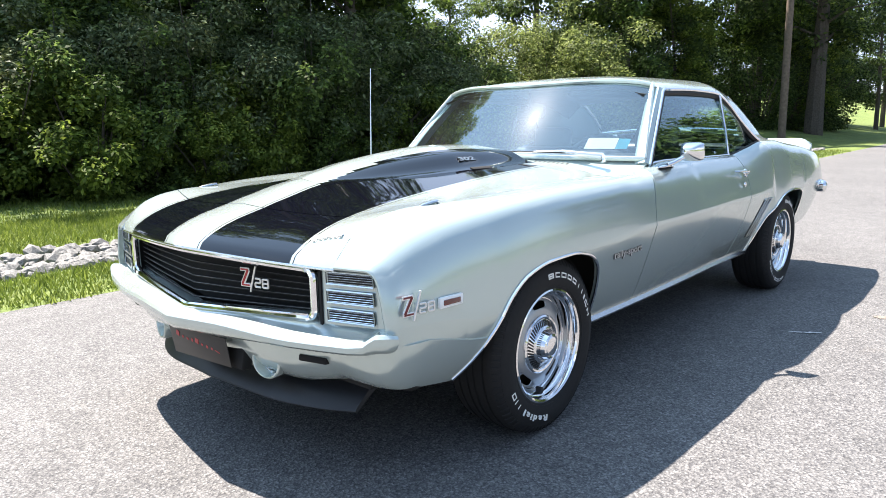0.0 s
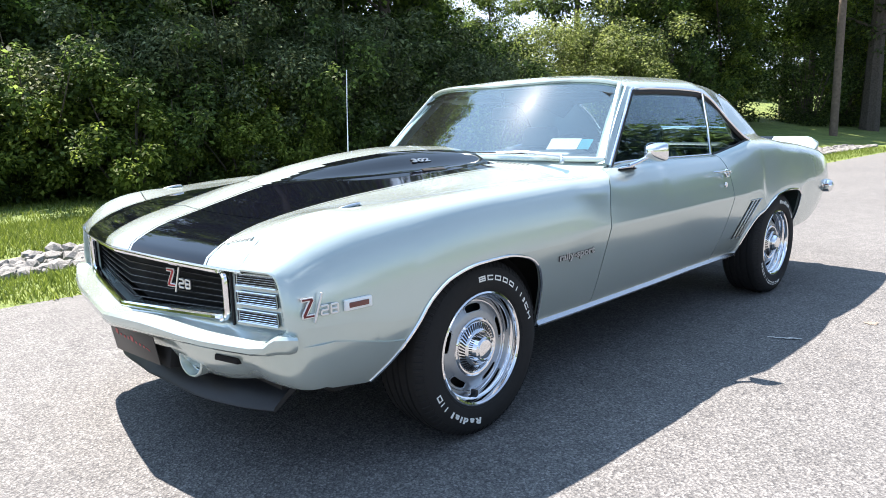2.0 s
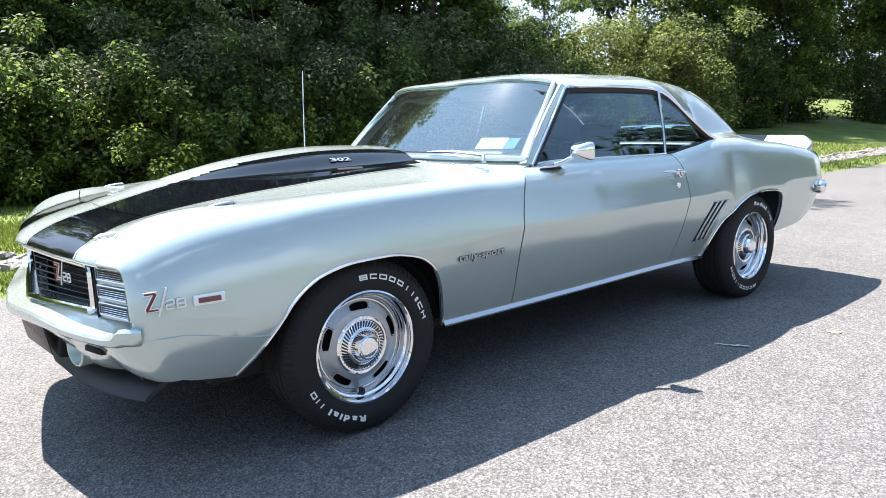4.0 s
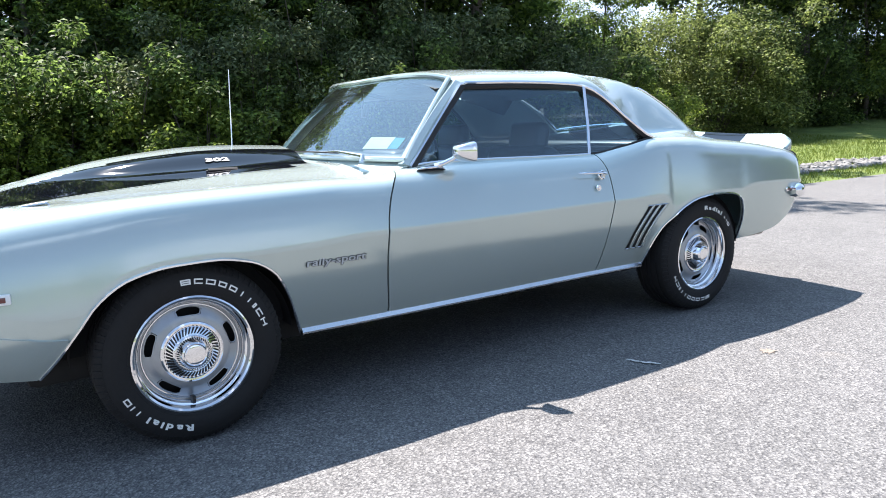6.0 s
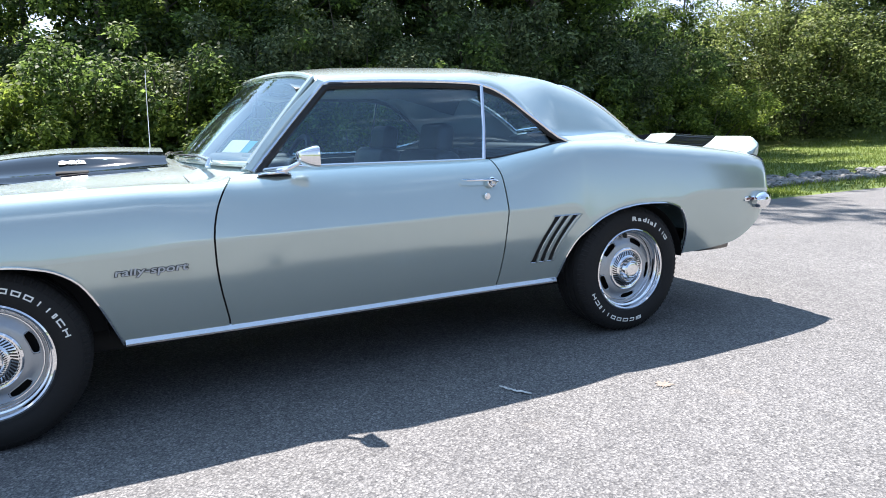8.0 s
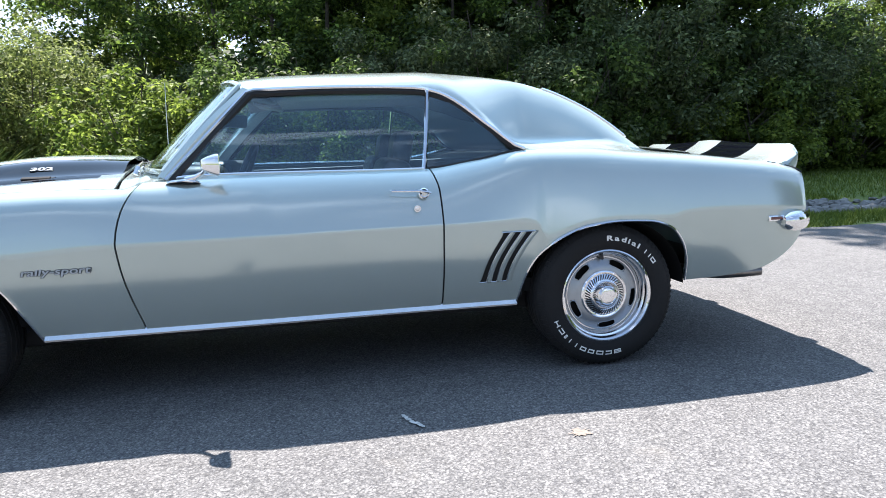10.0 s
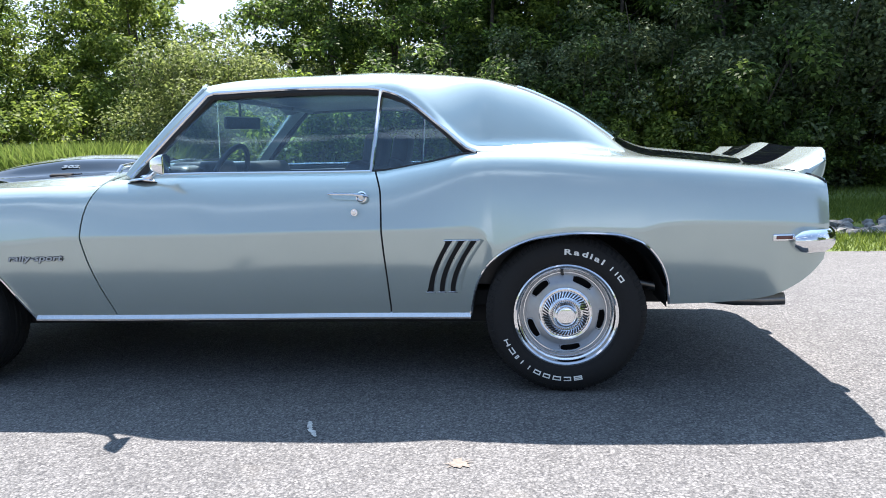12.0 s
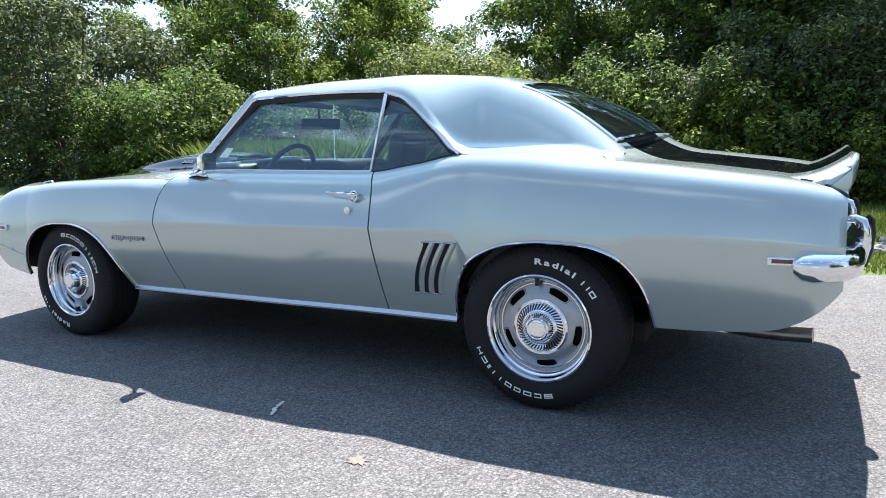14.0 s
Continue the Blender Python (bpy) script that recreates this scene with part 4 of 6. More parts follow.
def badge_shape(parent, m, k, front):
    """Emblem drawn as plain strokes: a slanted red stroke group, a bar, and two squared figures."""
    def stroke(bars, depth=0.003):
        bm = bmesh.new()
        for x0, z0, x1, z1, w in bars:
            a = math.atan2(z1 - z0, x1 - x0)
            L = math.hypot(x1 - x0, z1 - z0)
            add(bm, moved(box(-L / 2, L / 2, -depth, depth, -w / 2, w / 2, 0.001, 1), pose((x0 + x1) / 2, 0, (z0 + z1) / 2, 0, -math.degrees(a), 0)))
        bmesh.ops.scale(bm, vec=(k, 1, k), verts=bm.verts[:])
        return moved(bm, m)

    part("badge_outline", stroke(((-0.003, 0.035, 0.034, 0.035, 0.011), (0.030, 0.035, 0.004, -0.010, 0.015), (-0.002, -0.012, 0.037, -0.012, 0.011)), 0.002), TEXT_SILVER, parent)
    part("badge_red_stroke", stroke(((0.0, 0.035, 0.030, 0.035, 0.005), (0.030, 0.035, 0.004, -0.010, 0.008), (0.002, -0.012, 0.034, -0.012, 0.005)), 0.0035), RED if front else DARK_RED, parent)
    part("badge_slash", stroke(((0.034, -0.032, 0.060, 0.048, 0.006),)), TEXT_SILVER, parent)
    for c, bars in ((0.066, ((-1, 1, 1, 1), (1, 1, 1, 0), (-1, 0, 1, 0), (-1, 0, -1, -1), (-1, -1, 1, -1))), (0.096, ((-1, 1, 1, 1), (-1, 0, 1, 0), (-1, -1, 1, -1), (-1, -1, -1, 1), (1, -1, 1, 1)))):
        part("badge_figure", stroke([(c + 0.0105 * a, 0.0125 * b - 0.002, c + 0.0105 * d, 0.0125 * e - 0.002, 0.0055) for a, b, d, e in bars]), TEXT_SILVER, parent)


badge_shape(grille, pose(gx(0.272) - 0.004, -0.258, 0.632, 0, 0, -90 + 12), 1.05, True)

# lamp doors beside the grille
for s in (-1, 1):
    bm = bmesh.new()
    rows = []
    for z in spread(0.532, 0.716, 8):
        rows.append([(nose_x(y) + 0.022, s * y, z) for y in spread(0.585, 0.797, 8)])
    ld = part("headlamp_door", thick(grid(rows), 0.02, (0, 0, 0.6)), SILVER, car, "silver headlamp door with three ribbed windows")
    for k in range(3):
        zc = 0.572 + 0.054 * k
        lens, bars = bmesh.new(), bmesh.new()
        ya, yb = 0.618, 0.768
        loop = [(nose_x(ya) + 0.012, s * ya, zc - 0.018), (nose_x(yb) + 0.012, s * yb, zc - 0.018), (nose_x(yb) + 0.012, s * (yb - 0.004), zc + 0.018), (nose_x(ya) + 0.012, s * ya, zc + 0.018)]
        part("lamp_window_frame", tube(loop + [loop[0], loop[1]], 0.0030, 5), STEEL, ld)
        q = [lens.verts.new((p[0] + 0.005, p[1], p[2])) for p in loop]
        lens.faces.new(q)
        bmesh.ops.solidify(lens, geom=lens.faces[:], thickness=0.002)
        part("lamp_window", lens, TRIM_BLACK, ld)
        for j in range(5):
            z = zc - 0.0145 + 0.0066 * j
            add(bars, tube([(nose_x(ya) + 0.015, s * (ya + 0.004), z), (nose_x(yb) + 0.015, s * (yb - 0.006), z)], 0.0012, 4))
        part("lamp_ribbing", bars, STEEL, ld)
    part("lamp_gap", box(-0.80, -0.74, s * 0.589 - 0.005, s * 0.589 + 0.005, 0.535, 0.715), DARK, ld)
# added black filler block that keeps the space behind the nose dark
part("nose_filler", box(-0.72, 0.6, -0.70, 0.70, 0.34, 0.70), DARK, car)
part("bonnet_lip", tube([(nose_x(abs(y)) + 0.004, y, hood_z(nose_x(abs(y)), y) - 0.016) for y in spread(-0.655, 0.655, 32)], 0.0045, 6), STEEL, car, "bright bonnet lip moulding")

# underbody
part("underbody", box(-0.50, 3.10, -0.64, 0.64, 0.235, 0.33, 0.03), UNDER, car)
part("fuel_tank", box(3.08, 3.48, -0.52, 0.52, 0.29, 0.42, 0.03), UNDER, car)
part("cabin_floor", box(0.62, 3.0, -0.74, 0.74, 0.34, 0.40), DARK, car)


# ---- wheels ----
def word(text, size, offset=0.0, deep=0.0015):
    """A mesh of letters in the x-y plane, centred."""
    cu = bpy.data.curves.new("letters", "FONT")
    cu.body = text
    cu.size = size
    cu.extrude = deep
    cu.offset = offset
    cu.resolution_u = 3
    cu.align_x, cu.align_y = "CENTER", "CENTER"
    tmp = bpy.data.objects.new("letters", cu)
    me = bpy.data.meshes.new_from_object(tmp)
    bpy.data.objects.remove(tmp)
    return me


def arc_block(r0, r1, a0, a1, n, out):
    rows = []
    for k in range(n + 1):
        a = radians(a0 + (a1 - a0) * k / n)
        rows.append([(r0 * math.sin(a), -out(r0), r0 * math.cos(a)), (r1 * math.sin(a), -out(r1), r1 * math.cos(a))])
    return grid(rows)


def tyre_out(r):
    return float(np.interp(r, [0.205, 0.225, 0.26, 0.29, 0.31, 0.325], [0.100, 0.113, 0.119, 0.113, 0.103, 0.088])) + 0.0015


def glyph(bm, a0, da, kind):
    """A squared raised-letter stroke group on the sidewall."""
    r0, r1, w = 0.256, 0.2755, 0.0052
    t = math.degrees(w / 0.265)
    if kind in "oO8":
        bars = [(r0, r0 + w, 0, da), (r1 - w, r1, 0, da), (r0, r1, 0, t), (r0, r1, da - t, da)]
        if kind == "8":
            bars.append(((r0 + r1 - w) / 2, (r0 + r1 + w) / 2, 0, da))
    elif kind == "I":
        bars = [(r0, r1, da / 2 - t / 2, da / 2 + t / 2)]
    elif kind == "c":
        bars = [(r0, r1, 0, t), (r0, r0 + w, 0, da), (r1 - w, r1, 0, da)]
    else:
        bars = [(r0, r1, 0, t), (r0 + 0.008, r0 + 0.008 + w, 0, da), (r0, r1, da - t, da)]
    for b0, b1, c0, c1 in bars:
        add(bm, arc_block(b0, b1, a0 + c0, a0 + c1, 2, tyre_out))


def make_wheel(name, turn):
    e = thing_part(name)
    tyre_prof = [(0.196, 0.092), (0.205, 0.100), (0.214, 0.108), (0.225, 0.113), (0.243, 0.117), (0.26, 0.119), (0.276, 0.117), (0.29, 0.113), (0.302, 0.108), (0.312, 0.101), (0.320, 0.094), (0.326, 0.086)]
    tread = [(0.3285, 0.076), (0.3295, 0.058), (0.323, 0.056), (0.323, 0.050), (0.3300, 0.048), (0.3305, 0.020), (0.324, 0.018), (0.324, 0.010), (0.331, 0.008)]
    prof = tyre_prof + tread
    prof = prof + [(r, -a) for r, a in reversed(prof)]
    tyre = part("tyre", lathe(prof, 72), RUBBER, e, "black radial tyre with raised white sidewall marks")
    for side_s in (-1, 1):
        sh = bmesh.new()
        for k in range(80):
            rows = []
            for r, o in ((0.300, 0.1082), (0.311, 0.1030), (0.3195, 0.0958), (0.3265, 0.0868)):
                rows.append([((r + e) * math.sin(radians(4.5 * k + da)), side_s * (o + e), (r + e) * math.cos(radians(4.5 * k + da))) for da, e in ((-0.9, 0.0002), (-0.7, 0.0016), (0.7, 0.0016), (0.9, 0.0002))])
            add(sh, grid(rows))
        bmesh.ops.recalc_face_normals(sh, faces=sh.faces[:])
        tagged(part("tread_shoulder", sh, RUBBER, e), kind="stuff")
    for r in (0.222, 0.302):
        part("sidewall_rib", lathe([(r - 0.0018, tyre_out(r - .002) - 0.002), (r, tyre_out(r) + 0.0005), (r + 0.0018, tyre_out(r + .002) - 0.002)], 72), RUBBER, e)
    a = -6 + turn
    for ch, da in zip("8cOooIIoch", (7.5, 6.5, 7.5, 6.5, 6.5, 5.5, 5.5, 2.5, 6.5, 6.5)):
        lt = bmesh.new()
        glyph(lt, a, da, ch)
        part("sidewall_mark", lt, LETTER, e, "raised white sidewall mark", 80)
        a += da + 2.4
    a = 186 + turn
    for ch, da in zip("Radial", (7.2, 6.6, 6.6, 2.8, 6.6, 2.8)):
        lt = bmesh.new()
        th = radians(a + da / 2)
        m = Matrix(((math.cos(th), math.sin(th), 0, 0.265 * math.sin(th)), (0, 0, -1, -tyre_out(0.265)), (-math.sin(th), math.cos(th), 0, 0.265 * math.cos(th)), (0, 0, 0, 1)))
        me = word(ch, 0.031, 0.0010)
        me.transform(m @ Matrix.Diagonal((1.6, 1, 1, 1)))
        lt.from_mesh(me)
        bpy.data.meshes.remove(me)
        part("sidewall_letter", lt, LETTER, e, "raised white sidewall letter", 80)
        a += da + 0.9
    a += 4
    for ch, da in zip("IIo", (6, 3, 6)):
        lt = bmesh.new()
        glyph(lt, a, da, ch)
        part("sidewall_mark", lt, LETTER, e, "raised white sidewall mark", 80)
        a += da + 1.5
    # rim barrel and trim ring
    part("trim_ring", lathe([(0.214, 0.094), (0.2165, 0.102), (0.213, 0.109), (0.207, 0.111), (0.200, 0.107), (0.196, 0.098), (0.1945, 0.088), (0.188, 0.084), (0.185, 0.078), (0.182, 0.058), (0.180, 0.045)], 72), CHROME, e, "bright trim ring")
    seg = 120

    def hole(i, k):
        ang = (k * 360 / seg) % 72
        d = min(ang, 72 - ang)
        return (i in (4, 5) and d < 16.0) or (i in (3, 6) and d < 14.0)

    disc_prof = [(0.181, 0.046), (0.172, 0.050), (0.1665, 0.053), (0.163, 0.055), (0.1585, 0.057), (0.147, 0.061), (0.138, 0.064), (0.134, 0.0655), (0.12, 0.068), (0.10, 0.070), (0.0, 0.070)]
    dk = moved(lathe(disc_prof, seg, hole), Matrix.Rotation(radians(turn), 4, "Y"))
    part("wheel_disc", dk, RALLY, e, "silver slotted wheel disc")
    for q in range(5):
        pts = []
        for k in range(25):
            u = 2 * math.pi * k / 24
            aa = math.copysign(abs(math.cos(u)) ** 0.6, math.cos(u)) * 16.8
            rr = 0.1485 + math.copysign(abs(math.sin(u)) ** 0.6, math.sin(u)) * 0.0155
            th = radians(72 * q + aa + turn)
            pts.append((rr * math.sin(th), -(0.0605 - (rr - 0.1485) * 0.3), rr * math.cos(th)))
        part("slot_lip", tube(pts, 0.0024, 5), RALLY, e)
    part("disc_bead", lathe([(0.1745, 0.049), (0.173, 0.0535), (0.170, 0.0535), (0.168, 0.050)], 72), CHROME, e)
    part("brake_drum", lathe([(0.185, 0.02), (0.0, 0.02)], 32), DARK, e)
    # centre cap in two ribbed tiers
    cap = part("centre_cap", lathe([(0.112, 0.066), (0.110, 0.075), (0.104, 0.079), (0.098, 0.078), (0.094, 0.074), (0.070, 0.086), (0.066, 0.090), (0.063, 0.091), (0.060, 0.089), (0.052, 0.104), (0.049, 0.110), (0.046, 0.116), (0.040, 0.119), (0.036, 0.117), (0.034, 0.119), (0.026, 0.1205), (0.0, 0.122)], 64), CHROME, e, "chrome ribbed centre cap")
    rb = bmesh.new()
    for k in range(44):
        a = radians(360 * k / 44)
        r0, r1 = 0.072, 0.0925
        d = 0.0054
        rows = []
        for r, o in ((r0, 0.0862), (r1, 0.0758)):
            w = d * r / r0 * 0.5
            b = a + (0.13 if r == r1 else 0.0)
            rows.append([(r * math.sin(b) - w * math.cos(b), -o - 0.0006, r * math.cos(b) + w * math.sin(b)), (r * math.sin(b) + w * math.cos(b), -o - 0.0006, r * math.cos(b) - w * math.sin(b))])
        add(rb, grid(rows))
        rows = []
        for r, o in ((0.0592, 0.0915), (0.0528, 0.103)):
            w = 0.0017
            r += 0.0006
            rows.append([(r * math.sin(a) - w * math.cos(a), -o, r * math.cos(a) + w * math.sin(a)), (r * math.sin(a) + w * math.cos(a), -o, r * math.cos(a) - w * math.sin(a))])
        add(rb, grid(rows))
    part("cap_ribbing", rb, TRIM_BLACK, e)
    part("valve_stem", moved(box(-0.006, 0.006, -0.088, -0.06, -0.012, 0.012, 0.003), Matrix.Rotation(radians(184 + turn), 4, "Y") @ Matrix.Translation((0, 0, 0.176))), TRIM_BLACK, e)
    return e


def thing_part(name):
    e = new(name)
    e.parent = car
    return e


WY = 0.745
wheel = make_wheel("wheel", 0)
wheel.scale = (0.965, 1, 0.965)
wheel.location = (0, -WY, 0.319)
for wx, wy, turn, face in ((2.743, -WY, 172, 0), (0, WY, 40, 180), (2.743, WY, 100, 180)):
    copy_thing(wheel, pose(wx, wy, 0.319, 0, turn, face))

# ---- side details ----
for s in (-1, 1):
    # door handle and lock
    hz = 0.820
    yy = 0.864
    hd = part("door_handle", tube([(1.805, s * (yy - 0.012), hz + 0.004), (1.815, s * (yy + 0.012), hz + 0.004), (1.86, s * (yy + 0.020), hz + 0.003), (1.915, s * (yy + 0.021), hz + 0.001), (1.95, s * (yy + 0.018), hz - 0.004), (1.972, s * (yy + 0.006), hz - 0.010)], [0.004, 0.0052, 0.0052, 0.0055, 0.0065, 0.005], 8), CHROME, car, "chrome door handle")
    part("handle_cup", moved(lathe([(0.0, 0.004), (0.015, 0.004), (0.018, 0.006), (0.022, 0.003), (0.024, -0.004)], 24), pose(1.945, s * (yy - 0.0), hz - 0.012, -8 * s * -1 if s < 0 else 8, 0, 0 if s < 0 else 180)), CHROME, hd)
    part("handle_recess", moved(lathe([(0.0, 0.0045), (0.0165, 0.0045), (0.0175, 0.002)], 20), pose(1.945, s * yy, hz - 0.012, 0, 0, 0 if s < 0 else 180)), DARK, hd)
    part("handle_button", moved(lathe([(0.0, 0.013), (0.010, 0.013), (0.0115, 0.006)], 20), pose(1.945, s * yy, hz - 0.012, 0, 0, 0 if s < 0 else 180)), STEEL, hd)
    lock = part("door_lock", moved(lathe([(0.0, 0.005), (0.007, 0.005), (0.0085, 0.003), (0.0135, 0.003), (0.015, -0.002)], 20), pose(1.915, s * 0.8745, 0.748, 0, 0, 0 if s < 0 else 180)), CHROME, car)
    # rear gills: three slanted slots with curved blades between them
    def gill_x(k, u):
        return 2.206 + 0.0445 * k + (0.092 + 0.004 * k) * u ** 1.7

    def gill_pt(x, u, o):
        z = 0.408 + 0.221 * u
        return (x, s * (side_y(x, z) + o), z)

    for k in range(3):
        flare = lambda u: 0.0075 + 0.010 * math.exp(-u / 0.05) + 0.010 * math.exp(-(1 - u) / 0.06)
        us = [0, 0.02, 0.05, 0.09, 0.15] + spread(0.24, 0.84, 8) + [0.9, 0.94, 0.97, 1.0]
        slot = [[gill_pt(gill_x(k, u) - 0.006 - flare(u), u, 0.0012), gill_pt(gill_x(k, u) + 0.007, u, 0.0012)] for u in us]
        lv = part("gill", outward(grid(slot), (2.25, 0, 0.5)), DARK, car, "dark slanted quarter-panel louvre slot")
        blade = [[gill_pt(gill_x(k, u) + 0.007 + dx, u, o) for dx, o in ((0.0, 0.001), (0.003, 0.0055), (0.010, 0.0065), (0.019, 0.004), (0.026, 0.0005))] for u in us]
        part("gill_blade", outward(grid(blade), (2.25, 0, 0.5)), SILVER, lv)
        part("gill_edge", tube([gill_pt(gill_x(k, u) + 0.0075, u, 0.005) for u in us], 0.0013, 6), STEEL, lv)
        part("gill_foot", tube([gill_pt(gill_x(k, 0) - 0.024 + 0.042 * w, -0.005, 0.003) for w in spread(0, 1, 4)], 0.0022, 6), STEEL, lv)
    part("gill_cap", tube([gill_pt(x, 1.0, 0.0035) for x in spread(2.268, 2.412, 6)], 0.0028, 6), STEEL, car)
    # side marker lamps
    for (x0, x1, z0, z1, nm) in ((-0.600, -0.507, 0.586, 0.618, "front_marker"), (3.508, 3.592, 0.606, 0.633, "rear_marker")):
        xm, zm = (x0 + x1) / 2, (z0 + z1) / 2
        y = (side_y(xm, zm) if zm < crease_z(xm) else width(xm)) + 0.001
        ang = math.degrees(math.atan2(side_y(x1, zm) - side_y(x0, zm), x1 - x0)) * s
        hw, hh = (x1 - x0) / 2, (z1 - z0) / 2
        mk = part(nm, moved(box(-hw, hw, -0.006, 0.006, -hh, hh, 0.003), pose(xm, s * y, zm, 0, 0, ang)), WHITE if nm == "front_marker" else CHROME, car, "small red side marker lamp in a bright frame")
        part("marker_lens", moved(box(-hw * 0.72, hw * 0.72, -0.009, 0.009, -hh * 0.5, hh * 0.5, 0.002), pose(xm, s * y, zm, 0, 0, ang)), AMBER, mk)
    # script on the fender as plain bars
    for off, mt, nm, lift in ((0.0016, TRIM_BLACK, "script_backing", 0.0025), (0.0, SCRIPT, "fender_script", 0.004)):
        me = word("rally-sport", 0.041, off + 0.0006, 0.0014)
        me.materials.append(mt)
        me.transform(Matrix(((1.42, 0.22, 0, 0), (0, 0.92, 0, 0), (0, 0, 1, 0), (0, 0, 0, 1))))
        ob = new(nm, me)
        ob.parent = car
        ob.matrix_basis = pose(0.536, s * (side_y(0.536, 0.583) + lift), 0.583, 90 - 7, 0, 0.4 if s < 0 else 179.6)
        ob["label"] = "bright fender script with dark edges"
    if s < 0:
        emb = new("fender_emblem")
        emb.parent = car
        emb["label"] = "red and bright fender emblem"
        badge_shape(emb, pose(-0.733, -0.858, 0.606, 0, 0, -7.5), 1.02, False)
    # fender-top indicator pods
    z = hood_z(-0.40, 0.655) - 0.004
    bm = tube([(-0.46, s * 0.660, z + 0.001), (-0.44, s * 0.660, z + 0.005), (-0.40, s * 0.660, z + 0.010), (-0.372, s * 0.660, z + 0.012), (-0.364, s * 0.660, z + 0.003)], [0.003, 0.009, 0.011, 0.010, 0.006], 10, 0.55)
    part("indicator_pod", bm, STEEL, car, "small chrome indicator pod on the fender")
    # nose script on the header panel
    if s < 0:
        bm = bmesh.new()
        for k in range(6):
            y = -0.53 - 0.018 * k
            x = nose_x(0.6) + 0.055 + 0.004 * k
            add(bm, moved(box(-0.014 if k == 0 else -0.008, 0.014 if k == 0 else 0.008, -0.006, 0.006, -0.002, 0.003), pose(x, y, hood_z(x, y) + 0.003, 0, -20, 20)))
        part("nose_script", bm, TEXT_SILVER, car, "bright nose script drawn as bars")

# door mirror on the driver's side
mir = part("door_mirror", tube([(0.945, -0.806, 0.893), (0.965, -0.810, 0.896), (1.02, -0.816, 0.899), (1.055, -0.820, 0.894), (1.070, -0.820, 0.890)], [0.005, 0.013, 0.018, 0.014, 0.006], 12, 0.5), CHROME, car, "chrome squared door mirror on a swept foot")
part("mirror_gasket", tube([(0.942, -0.806, 0.8865), (1.02, -0.816, 0.8865), (1.072, -0.820, 0.8855)], [0.008, 0.019, 0.008], 10, 0.2), SEAM, mir)
part("mirror_stalk", tube([(1.02, -0.818, 0.902), (1.06, -0.830, 0.912), (1.092, -0.852, 0.930), (1.106, -0.868, 0.944)], [0.012, 0.010, 0.009, 0.009], 10), CHROME, mir)
rows = []
for u, k in ((0.0, 0.10), (0.02, 0.34), (0.12, 0.52), (0.40, 0.74), (0.72, 0.93), (0.90, 1.0), (1.0, 0.99)):
    x = 1.086 + 0.066 * u
    ring = []
    for a in range(32):
        th = 2 * math.pi * a / 32
        cy = math.copysign(abs(math.cos(th)) ** 0.42, math.cos(th)) * 0.052 * k
        cz = math.copysign(abs(math.sin(th)) ** 0.42, math.sin(th)) * 0.043 * k
        ring.append((x + cy * 0.18, -0.880 - cy, 0.957 + cz + 0.004 * (1 - k)))
    rows.append(ring)
bm = grid(rows, closed=True)
bmesh.ops.holes_fill(bm, edges=bm.edges[:])
bmesh.ops.recalc_face_normals(bm, faces=bm.faces[:])
part("mirror_head", bm, CHROME, mir, sharp=45)
bm = grid([[(1.1555 + cy * 0.18, -0.880 - cy, 0.957 + cz) for cy in spread(-0.044, 0.044, 1)] for cz in spread(-0.035, 0.035, 1)])
part("mirror_glass", thick(bm, 0.002, (1.0, -0.880, 0.957)), CHROME, mir)

# callout numbers on the scoop's flanks, each over a dark slot
def scoop_at(x, a):
    """A point of the scoop's skin, a: share of its half-width."""
    ps = sorted(p for p in prof if p[0] >= 0)
    b = float(np.interp(a, [p[0] for p in ps], [p[1] for p in ps]))
    y = a * sc_w(x)
    return y, hood_z(x, min(0.65, y)) + b * sc_h(x) + 0.001


for s in (-1, 1):
    (ya, za), (yb, zb) = scoop_at(0.30, 0.72), scoop_at(0.30, 0.92)
    tilt = math.degrees(math.atan2(za - zb, yb - ya))
    for nm, off, lift, mt in (("callout_backing", 0.0022, 0.0022, TRIM_BLACK), ("number_callout", 0.0008, 0.0036, SCRIPT)):
        me = word("302", 0.034, off, 0.0014)
        me.materials.append(mt)
        me.transform(Matrix.Diagonal((1.95, 0.9, 1, 1)))
        ob = new(nm, me)
        ob.parent = scoop
        ob.matrix_basis = pose(0.30, s * (ya + yb) / 2, (za + zb) / 2 + lift, 0, 0, -3.5 if s < 0 else 183.5) @ pose(0, 0, 0, tilt, 0, 0)
        ob["label"] = "bright number callout on the scoop"
    yc, zc = scoop_at(0.30, 1.10)
    part("callout_recess", moved(box(-0.06, 0.06, -0.011, 0.011, -0.003, 0.004, 0.002), pose(0.30, s * yc, zc + 0.002, -s * tilt * 0.6, 0, 3.5 * s)), DARK, scoop)

# wipers, antenna
for y0, y1, x0 in ((-0.62, -0.06, 0.80), (-0.02, 0.52, 0.74)):
    arm = part("wiper", tube([(base_x(y0) - 0.075, y0, 0.925), (base_x(y0) - 0.065, y0 + 0.01, 0.950), (base_x(y0 + .15) - 0.03, y0 + 0.20, 0.968), (base_x(y0 + .3) - 0.02, y0 + 0.34, 0.965)], [0.012, 0.011, 0.007, 0.005], 8), STEEL, car, "bright wiper arm and blade")
    part("wiper_blade", tube([(base_x(y) - 0.018, y, 0.955 + 0.012 * math.sin((y - y0 - 0.05) * 4)) for y in spread(y0 + 0.10, y1, 10)], 0.0035, 5), TRIM_BLACK, arm)
